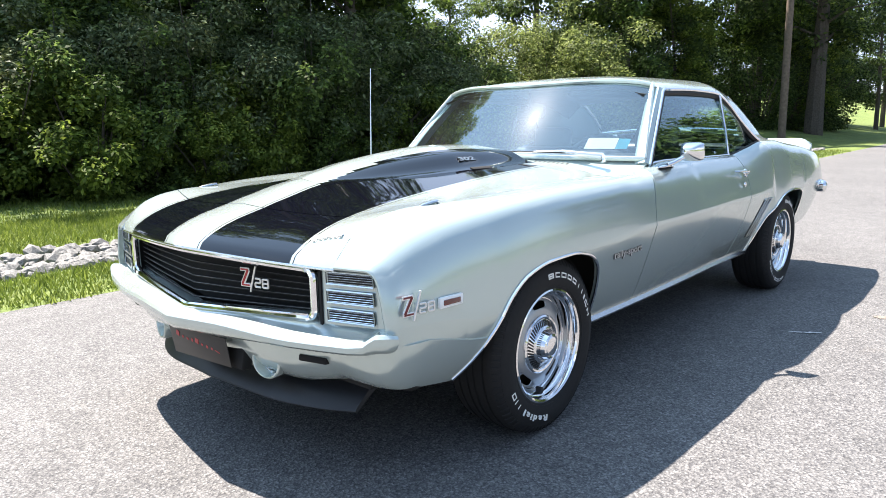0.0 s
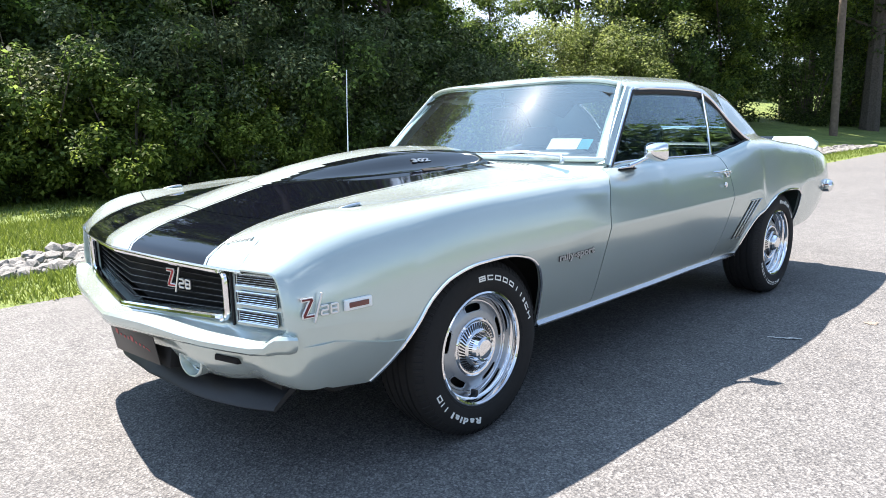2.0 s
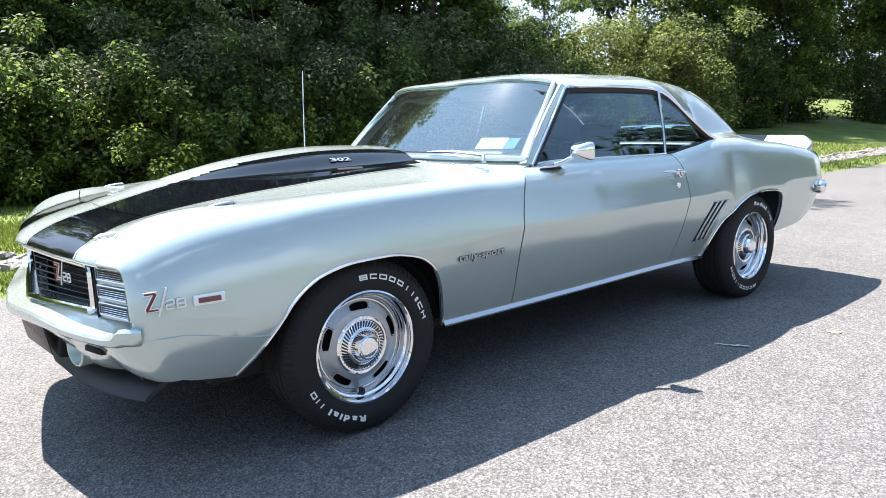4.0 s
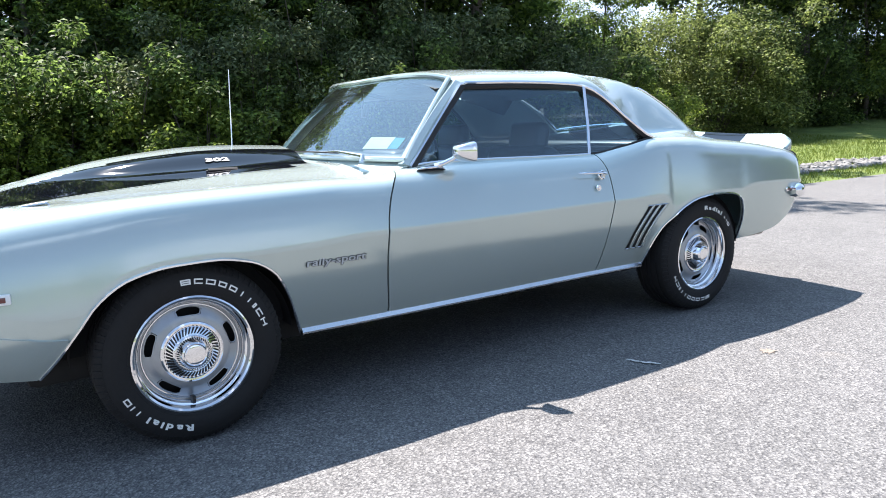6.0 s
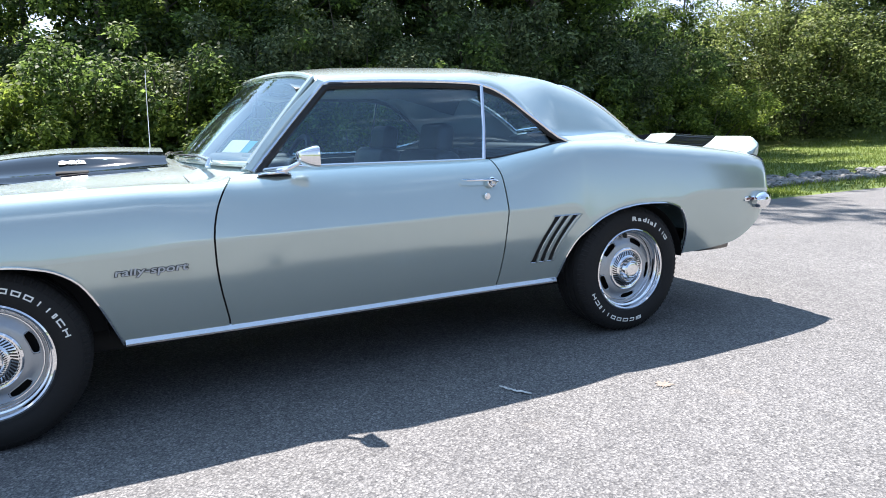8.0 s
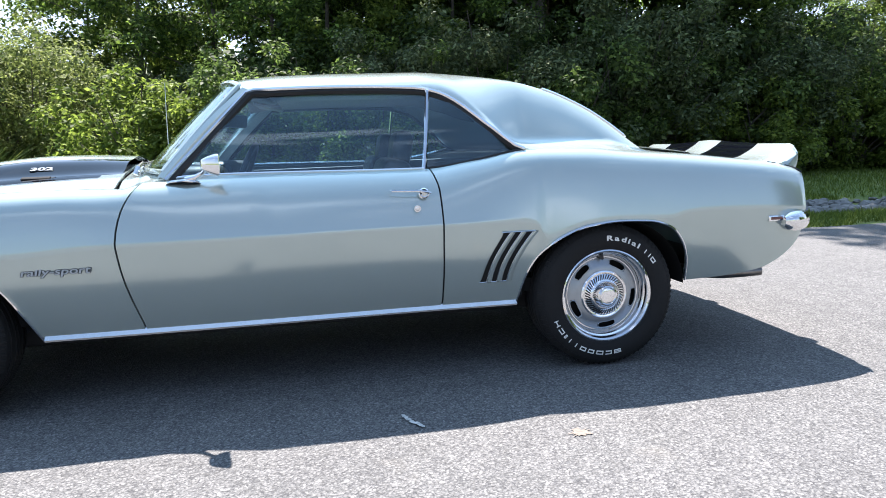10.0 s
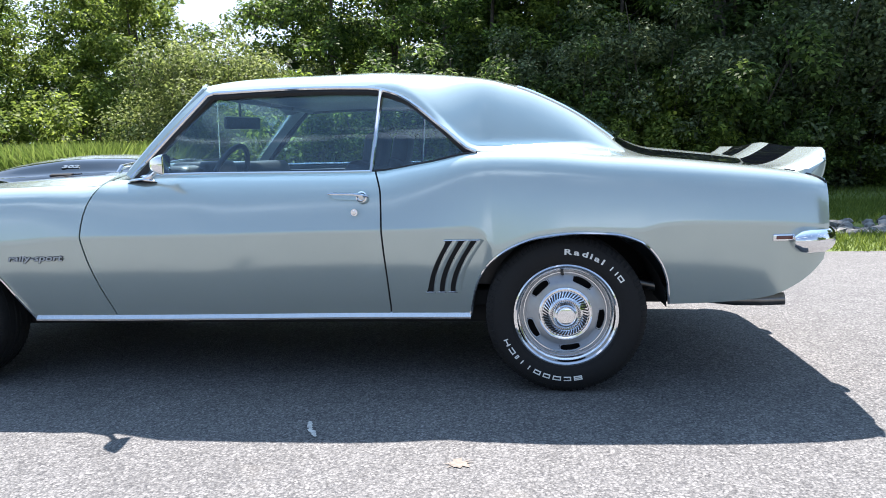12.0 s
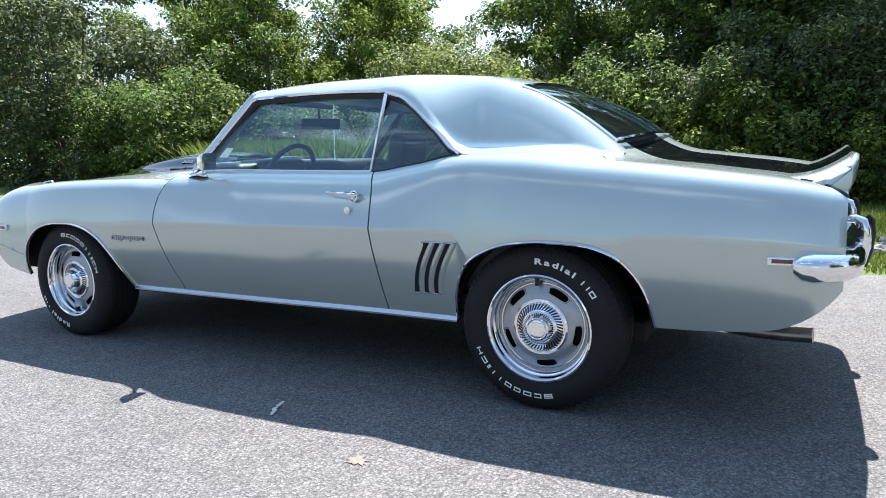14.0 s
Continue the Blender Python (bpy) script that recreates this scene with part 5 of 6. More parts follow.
ant = part("antenna_mast", tube([(0.655, 0.755, 0.86), (0.656, 0.755, 0.95), (0.665, 0.753, 1.25), (0.672, 0.752, 1.415)], [0.012, 0.004, 0.0028, 0.0022], 6), CHROME, car, "thin chrome radio antenna")
part("antenna_base", tube([(0.655, 0.755, 0.865), (0.655, 0.755, 0.90)], [0.02, 0.013], 10), CHROME, ant)

# ---- rear end ----
RB = [(3.585, 0.870), (3.605, 0.872), (3.635, 0.868), (3.665, 0.858), (3.70, 0.836), (3.725, 0.80), (3.742, 0.76), (3.757, 0.6), (3.767, 0.3), (3.77, 0.0)]
RB = RB + [(x, -y) for x, y in reversed(RB[:-1])]
rb_prof = [(-0.075, 0.650), (0.004, 0.650), (0.018, 0.644), (0.030, 0.630), (0.035, 0.610), (0.033, 0.588), (0.024, 0.570), (0.008, 0.558), (-0.075, 0.558)]
rows = []
n = len(RB)
for i, (x, y) in enumerate(RB):
    a, b = RB[max(i - 1, 0)], RB[min(i + 1, n - 1)]
    t = Vector((b[0] - a[0], b[1] - a[1], 0)).normalized()
    nn = Vector((t.y * -1, t.x, 0)) * (1 if False else 1)
    if nn.dot(Vector((x - 3.3, y, 0))) < 0:
        nn = -nn
    k = 0.5 if i in (0, n - 1) else (0.86 if i in (1, n - 2) else 1.0)
    rows.append([(x + nn.x * o * k, y + nn.y * o * k, 0.606 + (z - 0.606) * k) for o, z in rb_prof])
bm = grid(rows, closed=True)
bmesh.ops.holes_fill(bm, edges=bm.edges[:])
bmesh.ops.recalc_face_normals(bm, faces=bm.faces[:])
rear_bumper = part("rear_bumper", bm, CHROME, car, "wrap-around chrome rear bumper", 50)
for s in (-1, 1):
    g = part("bumper_guard", tube([(3.760, s * 0.42, 0.545), (3.786, s * 0.42, 0.565), (3.795, s * 0.42, 0.62), (3.796, s * 0.42, 0.675), (3.788, s * 0.42, 0.705), (3.765, s * 0.42, 0.715), (3.725, s * 0.42, 0.712)], [0.012, 0.022, 0.025, 0.024, 0.021, 0.017, 0.013], 12), CHROME, car, "chrome bumper guard with a black rubber strip")
    part("guard_rubber", tube([(3.800, s * 0.42, 0.545), (3.816, s * 0.42, 0.60), (3.821, s * 0.42, 0.66), (3.816, s * 0.42, 0.712), (3.800, s * 0.42, 0.728)], 0.008, 8), TRIM_BLACK, g)
    lampr = part("tail_lamp", box(3.692, 3.7165, s * 0.58 - 0.17, s * 0.58 + 0.17, 0.68, 0.78, 0.004), AMBER, car, "red tail lamp with a bright frame")
    part("tail_lamp_frame", tube([(3.7165, s * 0.41, 0.675), (3.7165, s * 0.75, 0.675), (3.7165, s * 0.75, 0.785), (3.7165, s * 0.41, 0.785), (3.7165, s * 0.41, 0.675)], 0.003, 6), CHROME, lampr)
    part("exhaust_pipe", tube([(3.0, s * 0.52, 0.40), (3.20, s * 0.555, 0.368), (3.36, s * 0.575, 0.330), (3.46, s * 0.590, 0.322), (3.56, s * 0.606, 0.324), (3.650, s * 0.620, 0.330)], 0.026, 14), DARK_PIPE, car, "bright exhaust tailpipe")

# ---- interior ----
def seat(name, cx0, cy, w, rear=False):
    e = thing_part(name)
    e["label"] = "black vinyl " + ("rear bench seat" if rear else "bucket seat with a headrest")
    part("seat_cushion", moved(box(-0.25, 0.25, -w, w, -0.09, 0.09, 0.05, 3), pose(cx0, cy, 0.50, 0, -6, 0)), VINYL, e)
    part("backrest", moved(box(-0.07, 0.07, -w, w, -0.28, 0.27, 0.05, 3), pose(cx0 + 0.32, cy, 0.68, 0, 14, 0)), VINYL, e)
    if not rear:
        part("headrest", moved(box(-0.045, 0.045, -0.13, 0.13, -0.075, 0.085, 0.035, 3), pose(cx0 + 0.415, cy, 0.985, 0, 10, 0)), VINYL, e)
        part("headrest_post", tube([(cx0 + 0.38, cy, 0.88), (cx0 + 0.40, cy, 0.95)], 0.012, 6), CHROME, e)
    return e


seat("front_seat", 1.50, -0.36, 0.25)
seat("front_seat", 1.50, 0.36, 0.25)
seat("rear_seat", 2.28, 0.0, 0.56, True)
dash_part = part("dashboard", box(0.94, 1.15, -0.69, 0.69, 0.70, 0.948, 0.045, 3), DASH, car)
part("instrument_hood", box(0.98, 1.165, -0.54, -0.18, 0.86, 0.962, 0.035, 3), DASH, dash_part)
sw = part("steering_wheel", moved(lathe([(0.182, 0.0), (0.187, 0.010), (0.197, 0.013), (0.206, 0.008), (0.208, 0.0), (0.204, -0.010), (0.194, -0.013), (0.186, -0.009)], 48, close=True), pose(1.175, -0.36, 0.850, 0, 0, 90) @ pose(0, 0, 0, 24, 0, 0)), VINYL, car, "black steering wheel")
part("steering_hub", moved(box(-0.17, 0.17, -0.02, 0.03, -0.03, 0.03, 0.015), pose(1.17, -0.36, 0.845, 0, 0, 90) @ pose(0, 0, 0, 24, 0, 0)), VINYL, sw)
part("steering_column", tube([(1.16, -0.36, 0.845), (0.95, -0.36, 0.75)], 0.03, 10), VINYL, sw)
part("rear_view_mirror", moved(box(-0.012, 0.012, -0.125, 0.125, -0.032, 0.032, 0.010), pose(1.13, 0.0, 1.152, 0, 8, -22)), TRIM_BLACK, car, "black inside mirror")
part("mirror_post", tube([(1.12, 0.0, 1.165), (1.12, 0.0, 1.26)], 0.007, 6), TRIM_BLACK, car)
for s in (-1, 1):
    part("door_card", box(0.95, 2.0, s * 0.715 - 0.02, s * 0.715 + 0.02, 0.42, 0.885, 0.01), VINYL, car)
    part("side_trim", box(2.03, 2.75, s * 0.70 - 0.02, s * 0.70 + 0.02, 0.42, 0.91, 0.01), VINYL, car)
    part("sun_visor", moved(box(-0.07, 0.07, -0.19, 0.19, -0.012, 0.012, 0.010), pose(1.285, s * 0.36, 1.238, 0, 10, 0)), VINYL, car)
part("parcel_shelf", box(2.55, 2.98, -0.66, 0.66, 0.88, 0.915, 0.01), VINYL, car)
# headlining
rows = []
for x in spread(1.16, 2.50, 14):
    rows.append([(x, f * (drip_y(x) - 0.03 if x < 2.05 else 0.60), min(roof_at(x, f * (drip_y(x) - 0.03 if x < 2.05 else 0.60)) - 0.035, 1.285)) for f in spread(-1, 1, 12)])
part("headlining", thick(grid(rows), 0.01, (1.8, 0, 0.6)), TRIM_BLACK, car)

# ---- ground ----
def asphalt():
    """Coarse chips of several greys in a dark binder, worn in patches."""
    m, t, bs = nodes_of("worn_asphalt")
    tc = t.nodes.new("ShaderNodeTexCoord")

    def chips(scale, stops):
        v = t.nodes.new("ShaderNodeTexVoronoi")
        v.inputs["Scale"].default_value = scale
        t.links.new(tc.outputs["Object"], v.inputs["Vector"])
        bw = t.nodes.new("ShaderNodeRGBToBW")
        t.links.new(v.outputs["Color"], bw.inputs[0])
        return v, ramp(t, bw.outputs[0], stops).outputs[0]

    v, coarse = chips(120.0, [(0.18, (0.044, 0.044, 0.048)), (0.42, (0.106, 0.105, 0.106)), (0.62, (0.150, 0.147, 0.144)), (0.88, (0.285, 0.279, 0.270))])
    _, fine = chips(230.0, [(0.2, (0.070, 0.070, 0.073)), (0.8, (0.204, 0.200, 0.193))])
    which = noise_node(t, 60.0, 2.0)
    c = mix(t, ramp(t, which.outputs["Fac"], [(0.44, 0.25), (0.56, 0.75)]).outputs[0], coarse, fine)
    gaps = ramp(t, v.outputs["Distance"], [(0.35, 1.0), (0.85, 0.45)])
    c = mix(t, 0.8, c, gaps.outputs[0], "MULTIPLY")
    big = noise_node(t, 0.55, 5.0)
    c = mix(t, 0.40, c, ramp(t, big.outputs["Fac"], [(0.35, (0.74, 0.73, 0.72)), (0.65, (1.16, 1.14, 1.11))]).outputs[0], "MULTIPLY")
    mid = noise_node(t, 7.0, 4.0)
    c = mix(t, 0.35, c, ramp(t, mid.outputs["Fac"], [(0.35, 0.75), (0.65, 1.2)]).outputs[0], "MULTIPLY")
    st = noise_node(t, 2.2, 3.0)
    c = mix(t, ramp(t, st.outputs["Fac"], [(0.68, 0.0), (0.78, 0.35)]).outputs[0], c, (0.14, 0.125, 0.105))
    t.links.new(c, bs.inputs["Base Color"])
    bs.inputs["Roughness"].default_value = 0.88
    bump(t, bs, v.outputs["Distance"], 0.40, 0.007)
    return m


def lawn():
    m, t, bs = nodes_of("lawn_soil")
    n1 = noise_node(t, 1.3, 5.0)
    n2 = noise_node(t, 45.0, 4.0)
    a = ramp(t, n1.outputs["Fac"], [(0.3, (0.085, 0.130, 0.022)), (0.55, (0.14, 0.19, 0.034)), (0.75, (0.21, 0.215, 0.06))])
    c = mix(t, 0.6, a.outputs[0], ramp(t, n2.outputs["Fac"], [(0.3, 0.35), (0.7, 1.3)]).outputs[0], "MULTIPLY")
    t.links.new(c, bs.inputs["Base Color"])
    bs.inputs["Roughness"].default_value = 0.9
    bump(t, bs, n2.outputs["Fac"], 0.8, 0.03)
    return m


def leaf(name, dark, light, trans):
    m, t, bs = nodes_of(name)
    geo = t.nodes.new("ShaderNodeNewGeometry")
    mid = tuple(0.6 * a + 0.4 * b for a, b in zip(dark, light))
    r = ramp(t, geo.outputs["Random Per Island"], [(0.0, dark), (0.68, mid), (1.0, tuple(1.2 * b for b in light))])
    oi = t.nodes.new("ShaderNodeObjectInfo")
    c = mix(t, 0.35, r.outputs[0], ramp(t, oi.outputs["Random"], [(0.0, (0.75, 0.85, 0.6)), (1.0, (1.15, 1.1, 1.0))]).outputs[0], "MULTIPLY")
    t.links.new(c, bs.inputs["Base Color"])
    bs.inputs["Roughness"].default_value = 0.6
    bs.inputs["Specular IOR Level"].default_value = 0.25
    tr = t.nodes.new("ShaderNodeBsdfTranslucent")
    t.links.new(mix(t, 0.0, c, c), tr.inputs[0])
    mx = t.nodes.new("ShaderNodeMixShader")
    mx.inputs[0].default_value = trans
    out = t.nodes["Material Output"]
    t.links.new(bs.outputs[0], mx.inputs[1])
    t.links.new(tr.outputs[0], mx.inputs[2])
    t.links.new(mx.outputs[0], out.inputs[0])
    return m


ASPHALT = asphalt()
LAWN = lawn()
BARK = plain("grey_bark", (0.09, 0.075, 0.06), 0.9, vary=0.4, scale=14, bumpy=0.6)
POLE = plain("weathered_pole_wood", (0.16, 0.12, 0.09), 0.85, vary=0.3, scale=9, bumpy=0.4)
STONE = plain("grey_riprap_stone", (0.17, 0.165, 0.155), 0.85, vary=0.5, scale=6, bumpy=0.5)
LEAF_A = leaf("green_leaves", (0.030, 0.056, 0.014), (0.230, 0.330, 0.064), 0.55)
LEAF_B = leaf("yellow_green_leaves", (0.070, 0.110, 0.018), (0.305, 0.375, 0.074), 0.55)
LEAF_C = leaf("grey_green_leaves", (0.045, 0.066, 0.028), (0.220, 0.260, 0.115), 0.30)
LEAF_D = leaf("dark_leaves", (0.024, 0.042, 0.015), (0.155, 0.220, 0.058), 0.50)
LEAF_F = leaf("shrub_leaves", (0.040, 0.068, 0.020), (0.230, 0.320, 0.080), 0.50)
LEAF_E = leaf("olive_leaves", (0.062, 0.088, 0.022), (0.310, 0.360, 0.115), 0.48)
GRASS = leaf("grass_blades", (0.082, 0.125, 0.018), (0.200, 0.245, 0.050), 0.45)
TALL = leaf("meadow_grass", (0.10, 0.15, 0.03), (0.22, 0.27, 0.07), 0.45)


def road_edge(x):
    return 2.78 + (0.0011 * (x - 12) ** 2 if 12 < x < 60 else (2.53 + (x - 60) * 0.105 if x >= 60 else 0.0))


def ground_z(x, y):
    """Flat by the road, a shallow swale with stones, then a lawn that climbs away to the right."""
    d = y - road_edge(x)
    if d <= 0:
        return -0.012
    z = -0.012 + 0.02 * min(1, d / 0.3)
    z -= 0.08 * math.exp(-((d - 1.65) / 0.6) ** 2)
    z += max(0.0, d - 2.6) * 0.16 * ease((x - 14) / 22)
    return z


xs = sorted(set([round(x, 3) for x in spread(-14, 22, 72) + spread(-60, -14, 14) + spread(22, 90, 24) + [-2500, -900, -300, -120, 160, 400, 1000, 2500]]))
ysg = sorted(set([round(y, 3) for y in spread(-6.4, 2.6, 4) + spread(2.7, 9.5, 34) + spread(10, 30, 14) + [-2500, -800, -200, -60, -20, -8, 45, 80, 200, 800, 2500]]))
rows = []
for x in xs:
    row = []
    for y in ysg:
        z = ground_z(x, y) if abs(x) < 100 and y < 46 else (ground_z(max(-99, min(99, x)), 45) if y > 0 else -0.012)
        row.append((x, y, z))
    rows.append(row)
ground = link("ground", outward(grid(rows), (0, 0, -50)), LAWN)
tagged(ground, "mown green lawn running back to the trees", "lawn", kind="structure")
rows = []
for x in [-2400, -400, -100] + spread(-60, 60, 60) + [80, 120, 200]:
    e = road_edge(x) + 0.03 * math.sin(x * 3.1) + 0.025 * math.sin(x * 7.7)
    c = e - 48.0
    rows.append([(x, c + (e - c) * u, 0.0 - (0.012 if u in (0, 1) else 0)) for u in (0, 0.01, 0.25, 0.5, 0.75, 0.97, 0.992, 1)])
road = link("road", outward(grid(rows), (0, 0, -50)), ASPHALT)
tagged(road, "sunlit grey worn asphalt road with coarse stone chips", "road", kind="structure")


CHALK = plain("pale_scuff", (0.50, 0.49, 0.46), 0.9, vary=0.3, scale=60)
STAIN = plain("rusty_stain", (0.19, 0.162, 0.135), 0.9, vary=0.3, scale=60)


def road_mark(name, label, cx0, cy0, length, wide, turn, mat, seed):
    """Thin patches that follow the road."""
    r = random.Random(seed)
    bm = bmesh.new()
    for i0 in range(22):
        u, w = (i0 / 21 - 0.5 + r.gauss(0, 0.03)) * length, r.gauss(0, 0.3) * wide
        k = r.uniform(0.005, 0.013)
        n = r.randint(5, 7)
        bm.faces.new([bm.verts.new((u + k * r.uniform(0.8, 1.9) * math.cos(a), w + k * r.uniform(0.5, 1.0) * math.sin(a), 0.0002 * i0)) for a in [2 * math.pi * i / n for i in range(n)]])
    if wide > 0.05:
        # one ragged blot
        bm.free()
        bm = bmesh.new()
        bm.faces.new([bm.verts.new((length * k * math.cos(a), wide * k * math.sin(a), 0.0)) for a, k in [(2 * math.pi * i / 30, r.uniform(0.18, 0.6)) for i in range(30)]])
    ob = link(name, bm, mat)
    ob.matrix_basis = pose(cx0, cy0, 0.003, 0, 0, turn)
    return tagged(ob, label, "mark", kind="structure")


road_mark("road_scuff", "pale scuff mark on the asphalt", 1.81, -1.25, 0.14, 0.012, -65, CHALK, 3)
road_mark("road_stain", "small brown stain on the asphalt", 2.36, -1.50, 0.10, 0.08, 10, STAIN, 4)

# ---- plants ----
def leaf_mesh(name, pts, nrm, size, rng, aspect=0.55):
    """Many small bent leaves: two triangles pairs each."""
    n = len(pts)
    up = nrm * 0.6 + np.array([0, 0, 0.8]) + rng.normal(size=(n, 3)) * 0.5
    up /= np.linalg.norm(up, axis=1)[:, None]
    d = rng.normal(size=(n, 3)) + nrm * 0.6 - np.array([0, 0, 0.3])
    d -= up * np.sum(d * up, axis=1)[:, None]
    d /= np.linalg.norm(d, axis=1)[:, None]
    w = np.cross(up, d)
    L = size * rng.uniform(0.6, 1.35, n)[:, None]
    a = pts
    b = pts + d * L * 0.5 + w * L * aspect * 0.5 + up * L * 0.06
    c = pts + d * L - up * L * 0.08
    e = pts + d * L * 0.5 - w * L * aspect * 0.5 + up * L * 0.06
    co = np.stack([a, b, c, e], 1).reshape(-1, 3)
    me = bpy.data.meshes.new(name)
    me.vertices.add(4 * n)
    me.vertices.foreach_set("co", co.ravel().astype(np.float32))
    me.loops.add(4 * n)
    me.loops.foreach_set("vertex_index", np.arange(4 * n, dtype=np.int32))
    me.polygons.add(n)
    me.polygons.foreach_set("loop_start", np.arange(0, 4 * n, 4, dtype=np.int32))
    me.polygons.foreach_set("loop_total", np.full(n, 4, dtype=np.int32))
    me.update(calc_edges=True)
    return me


def crown_points(rng, clumps, n_leaves, spread_r):
    """Leaves gathered in clumps; clumps: centres, each with its radius."""
    cs = np.array([c[:3] for c in clumps])
    rs = np.array([c[3] for c in clumps])
    wgt = rs ** 2
    idx = rng.choice(len(cs), n_leaves, p=wgt / wgt.sum())
    dv = rng.normal(size=(n_leaves, 3))
    dv /= np.linalg.norm(dv, axis=1)[:, None]
    rad = rs[idx] * (rng.uniform(0.25, 1.0, n_leaves) ** 0.5) * rng.uniform(0.85, 1.2, n_leaves)
    p = cs[idx] + dv * rad[:, None] * np.array([1, 1, 0.75])
    return p, dv


def make_tree(name, label, h, spread_r, n_leaves, size, mat, seed, first=0.25, trunk_r=0.16, category="tree"):
    rng = np.random.default_rng(seed)
    e = thing(name, label, category, group="trees at the wood's edge")
    bm = bmesh.new()
    lean = rng.normal(size=2) * 0.03 * h
    pts = [(lean[0] * u * u, lean[1] * u * u, h * u * 0.93 - 0.3 * (u == 0)) for u in spread(0, 1, 8)]
    add(bm, tube(pts, [trunk_r * (1.15 - 0.95 * u) for u in spread(0, 1, 8)], 8))
    clumps = []
    nb = 17
    for k in range(nb):
        u = first + (0.95 - first) * (k + rng.uniform(0, 1)) / nb
        az = k * 2.4 + rng.normal() * 0.4
        reach = spread_r * (math.sin(math.pi * min(1, max(0.12, (u - first) / (1.05 - first)) ** 0.75)) ** 0.7) * rng.uniform(0.65, 1.15)
        rise = reach * rng.uniform(0.15, 0.6)
        p0 = Vector((lean[0] * u * u, lean[1] * u * u, h * u * 0.93))
        p2 = p0 + Vector((reach * math.cos(az), reach * math.sin(az), rise))
        p1 = (p0 + p2) / 2 + Vector((0, 0, 0.12 * reach))
        add(bm, tube([p0, p1, p2], [trunk_r * 0.35 * (1.1 - u), trunk_r * 0.2 * (1.1 - u), 0.012], 5))
        for f in (0.45, 0.75, 1.0):
            c = p0 * (1 - f) + p2 * f + Vector((0, 0, 0.12 * reach * math.sin(math.pi * f)))
            for _ in range(2):
                o = Vector(rng.normal(size=3)) * 0.22 * spread_r * 0.8
                clumps.append((c.x + o.x, c.y + o.y, c.z + o.z * 0.6, spread_r * rng.uniform(0.11, 0.24)))
    clumps.append((lean[0], lean[1], h * 0.93, spread_r * 0.3))
    t = link("trunk", bm, BARK, e)
    p, nv = crown_points(rng, clumps, n_leaves, spread_r)
    me = leaf_mesh("crown", p, nv, size, rng)
    me.materials.append(mat)
    c = new("crown", me)
    c.parent = e
    return e


def make_shrub(name, label, w, h, n_leaves, size, mat, seed, category="shrub", dome=0):
    rng = np.random.default_rng(seed)
    e = thing(name, label, category, group="shrubs at the wood's edge")
    bm = bmesh.new()
    clumps = []
    for k in range(16):
        az = rng.uniform(0, 2 * math.pi)
        r = w * 0.5 * math.sqrt(rng.uniform(0.02, 1))
        top = h * (0.35 + 0.6 * math.sqrt(max(0.0, 1 - (r / (w * 0.5)) ** 2))) * rng.uniform(0.8, 1.08)
        x, y = r * math.cos(az), r * math.sin(az)
        add(bm, tube([(x * 0.12, y * 0.12, -0.1), (x * 0.5, y * 0.5, top * 0.5), (x, y, top)], [0.035, 0.022, 0.008], 5))
        for f in (0.08, 0.3, 0.55, 0.8, 1.0):
            o = rng.normal(size=3) * 0.09 * w
            clumps.append((x * (0.4 + 0.6 * f) + o[0], y * (0.4 + 0.6 * f) + o[1], max(0.15, top * f + o[2] * 0.5), w * rng.uniform(0.06, 0.125)))
    for k in range(dome):
        # small sprays all over a rounded outline
        a, s = k * 2.39996 + rng.normal() * 0.2, 1.0 - 1.02 * (k + 0.5) / dome
        f = rng.uniform(0.80, 1.0) * (1 + 0.07 * math.sin(3 * a + 4 * s))
        c = math.sqrt(max(0.0, 1 - s * s)) * w * 0.5 * f
        clumps.append((c * math.cos(a), c * math.sin(a), h * (0.12 + 0.80 * max(0.0, s) * f), w * rng.uniform(0.055, 0.105)))
    link("woody_base", bm, BARK, e)
    p, nv = crown_points(rng, clumps, n_leaves, w)
    p[:, 2] = np.maximum(p[:, 2], 0.03)
    me = leaf_mesh("foliage", p, nv, size, rng)
    me.materials.append(mat)
    c = new("foliage", me)
    c.parent = e
    return e


def place(ob, x, y, turn=0.0, k=1.0):
    m = pose(x, y, ground_z(max(-99, min(99, x)), min(y, 45)) - 0.02, 0, 0, turn) @ Matrix.Scale(k, 4)
    ob.matrix_basis = m
    return ob


def scatter(proto, spots):
    """The first spot takes the tree itself, the others copies."""
    place(proto, *spots[0])
    for sp in spots[1:]:
        c = copy_thing(proto, pose(0, 0, 0))
        place(c, *sp)


TREE_TALL = make_tree("tree", "tall leafy woodland tree with a dark slender trunk", 16.0, 3.6, 17000, 0.21, LEAF_A, 11, 0.22, 0.19)
TREE_DARK = make_tree("tree", "tall dark-leaved woodland tree", 15.0, 3.4, 17000, 0.20, LEAF_D, 12, 0.15, 0.17)
TREE_LIGHT = make_tree("tree", "young bright green leafy tree", 9.0, 2.6, 15000, 0.16, LEAF_B, 13, 0.10, 0.10)
TREE_MID = make_tree("tree", "broad mid-green leafy tree", 11.0, 3.3, 16000, 0.18, LEAF_A, 14, 0.12, 0.14)
SHRUB_A = make_shrub("shrub", "dense dark green shrub at the wood's edge", 3.6, 3.0, 15500, 0.105, LEAF_F, 21)
SHRUB_B = make_shrub("shrub", "loose bright green shrub at the wood's edge", 3.0, 2.2, 10500, 0.11, LEAF_B, 22)
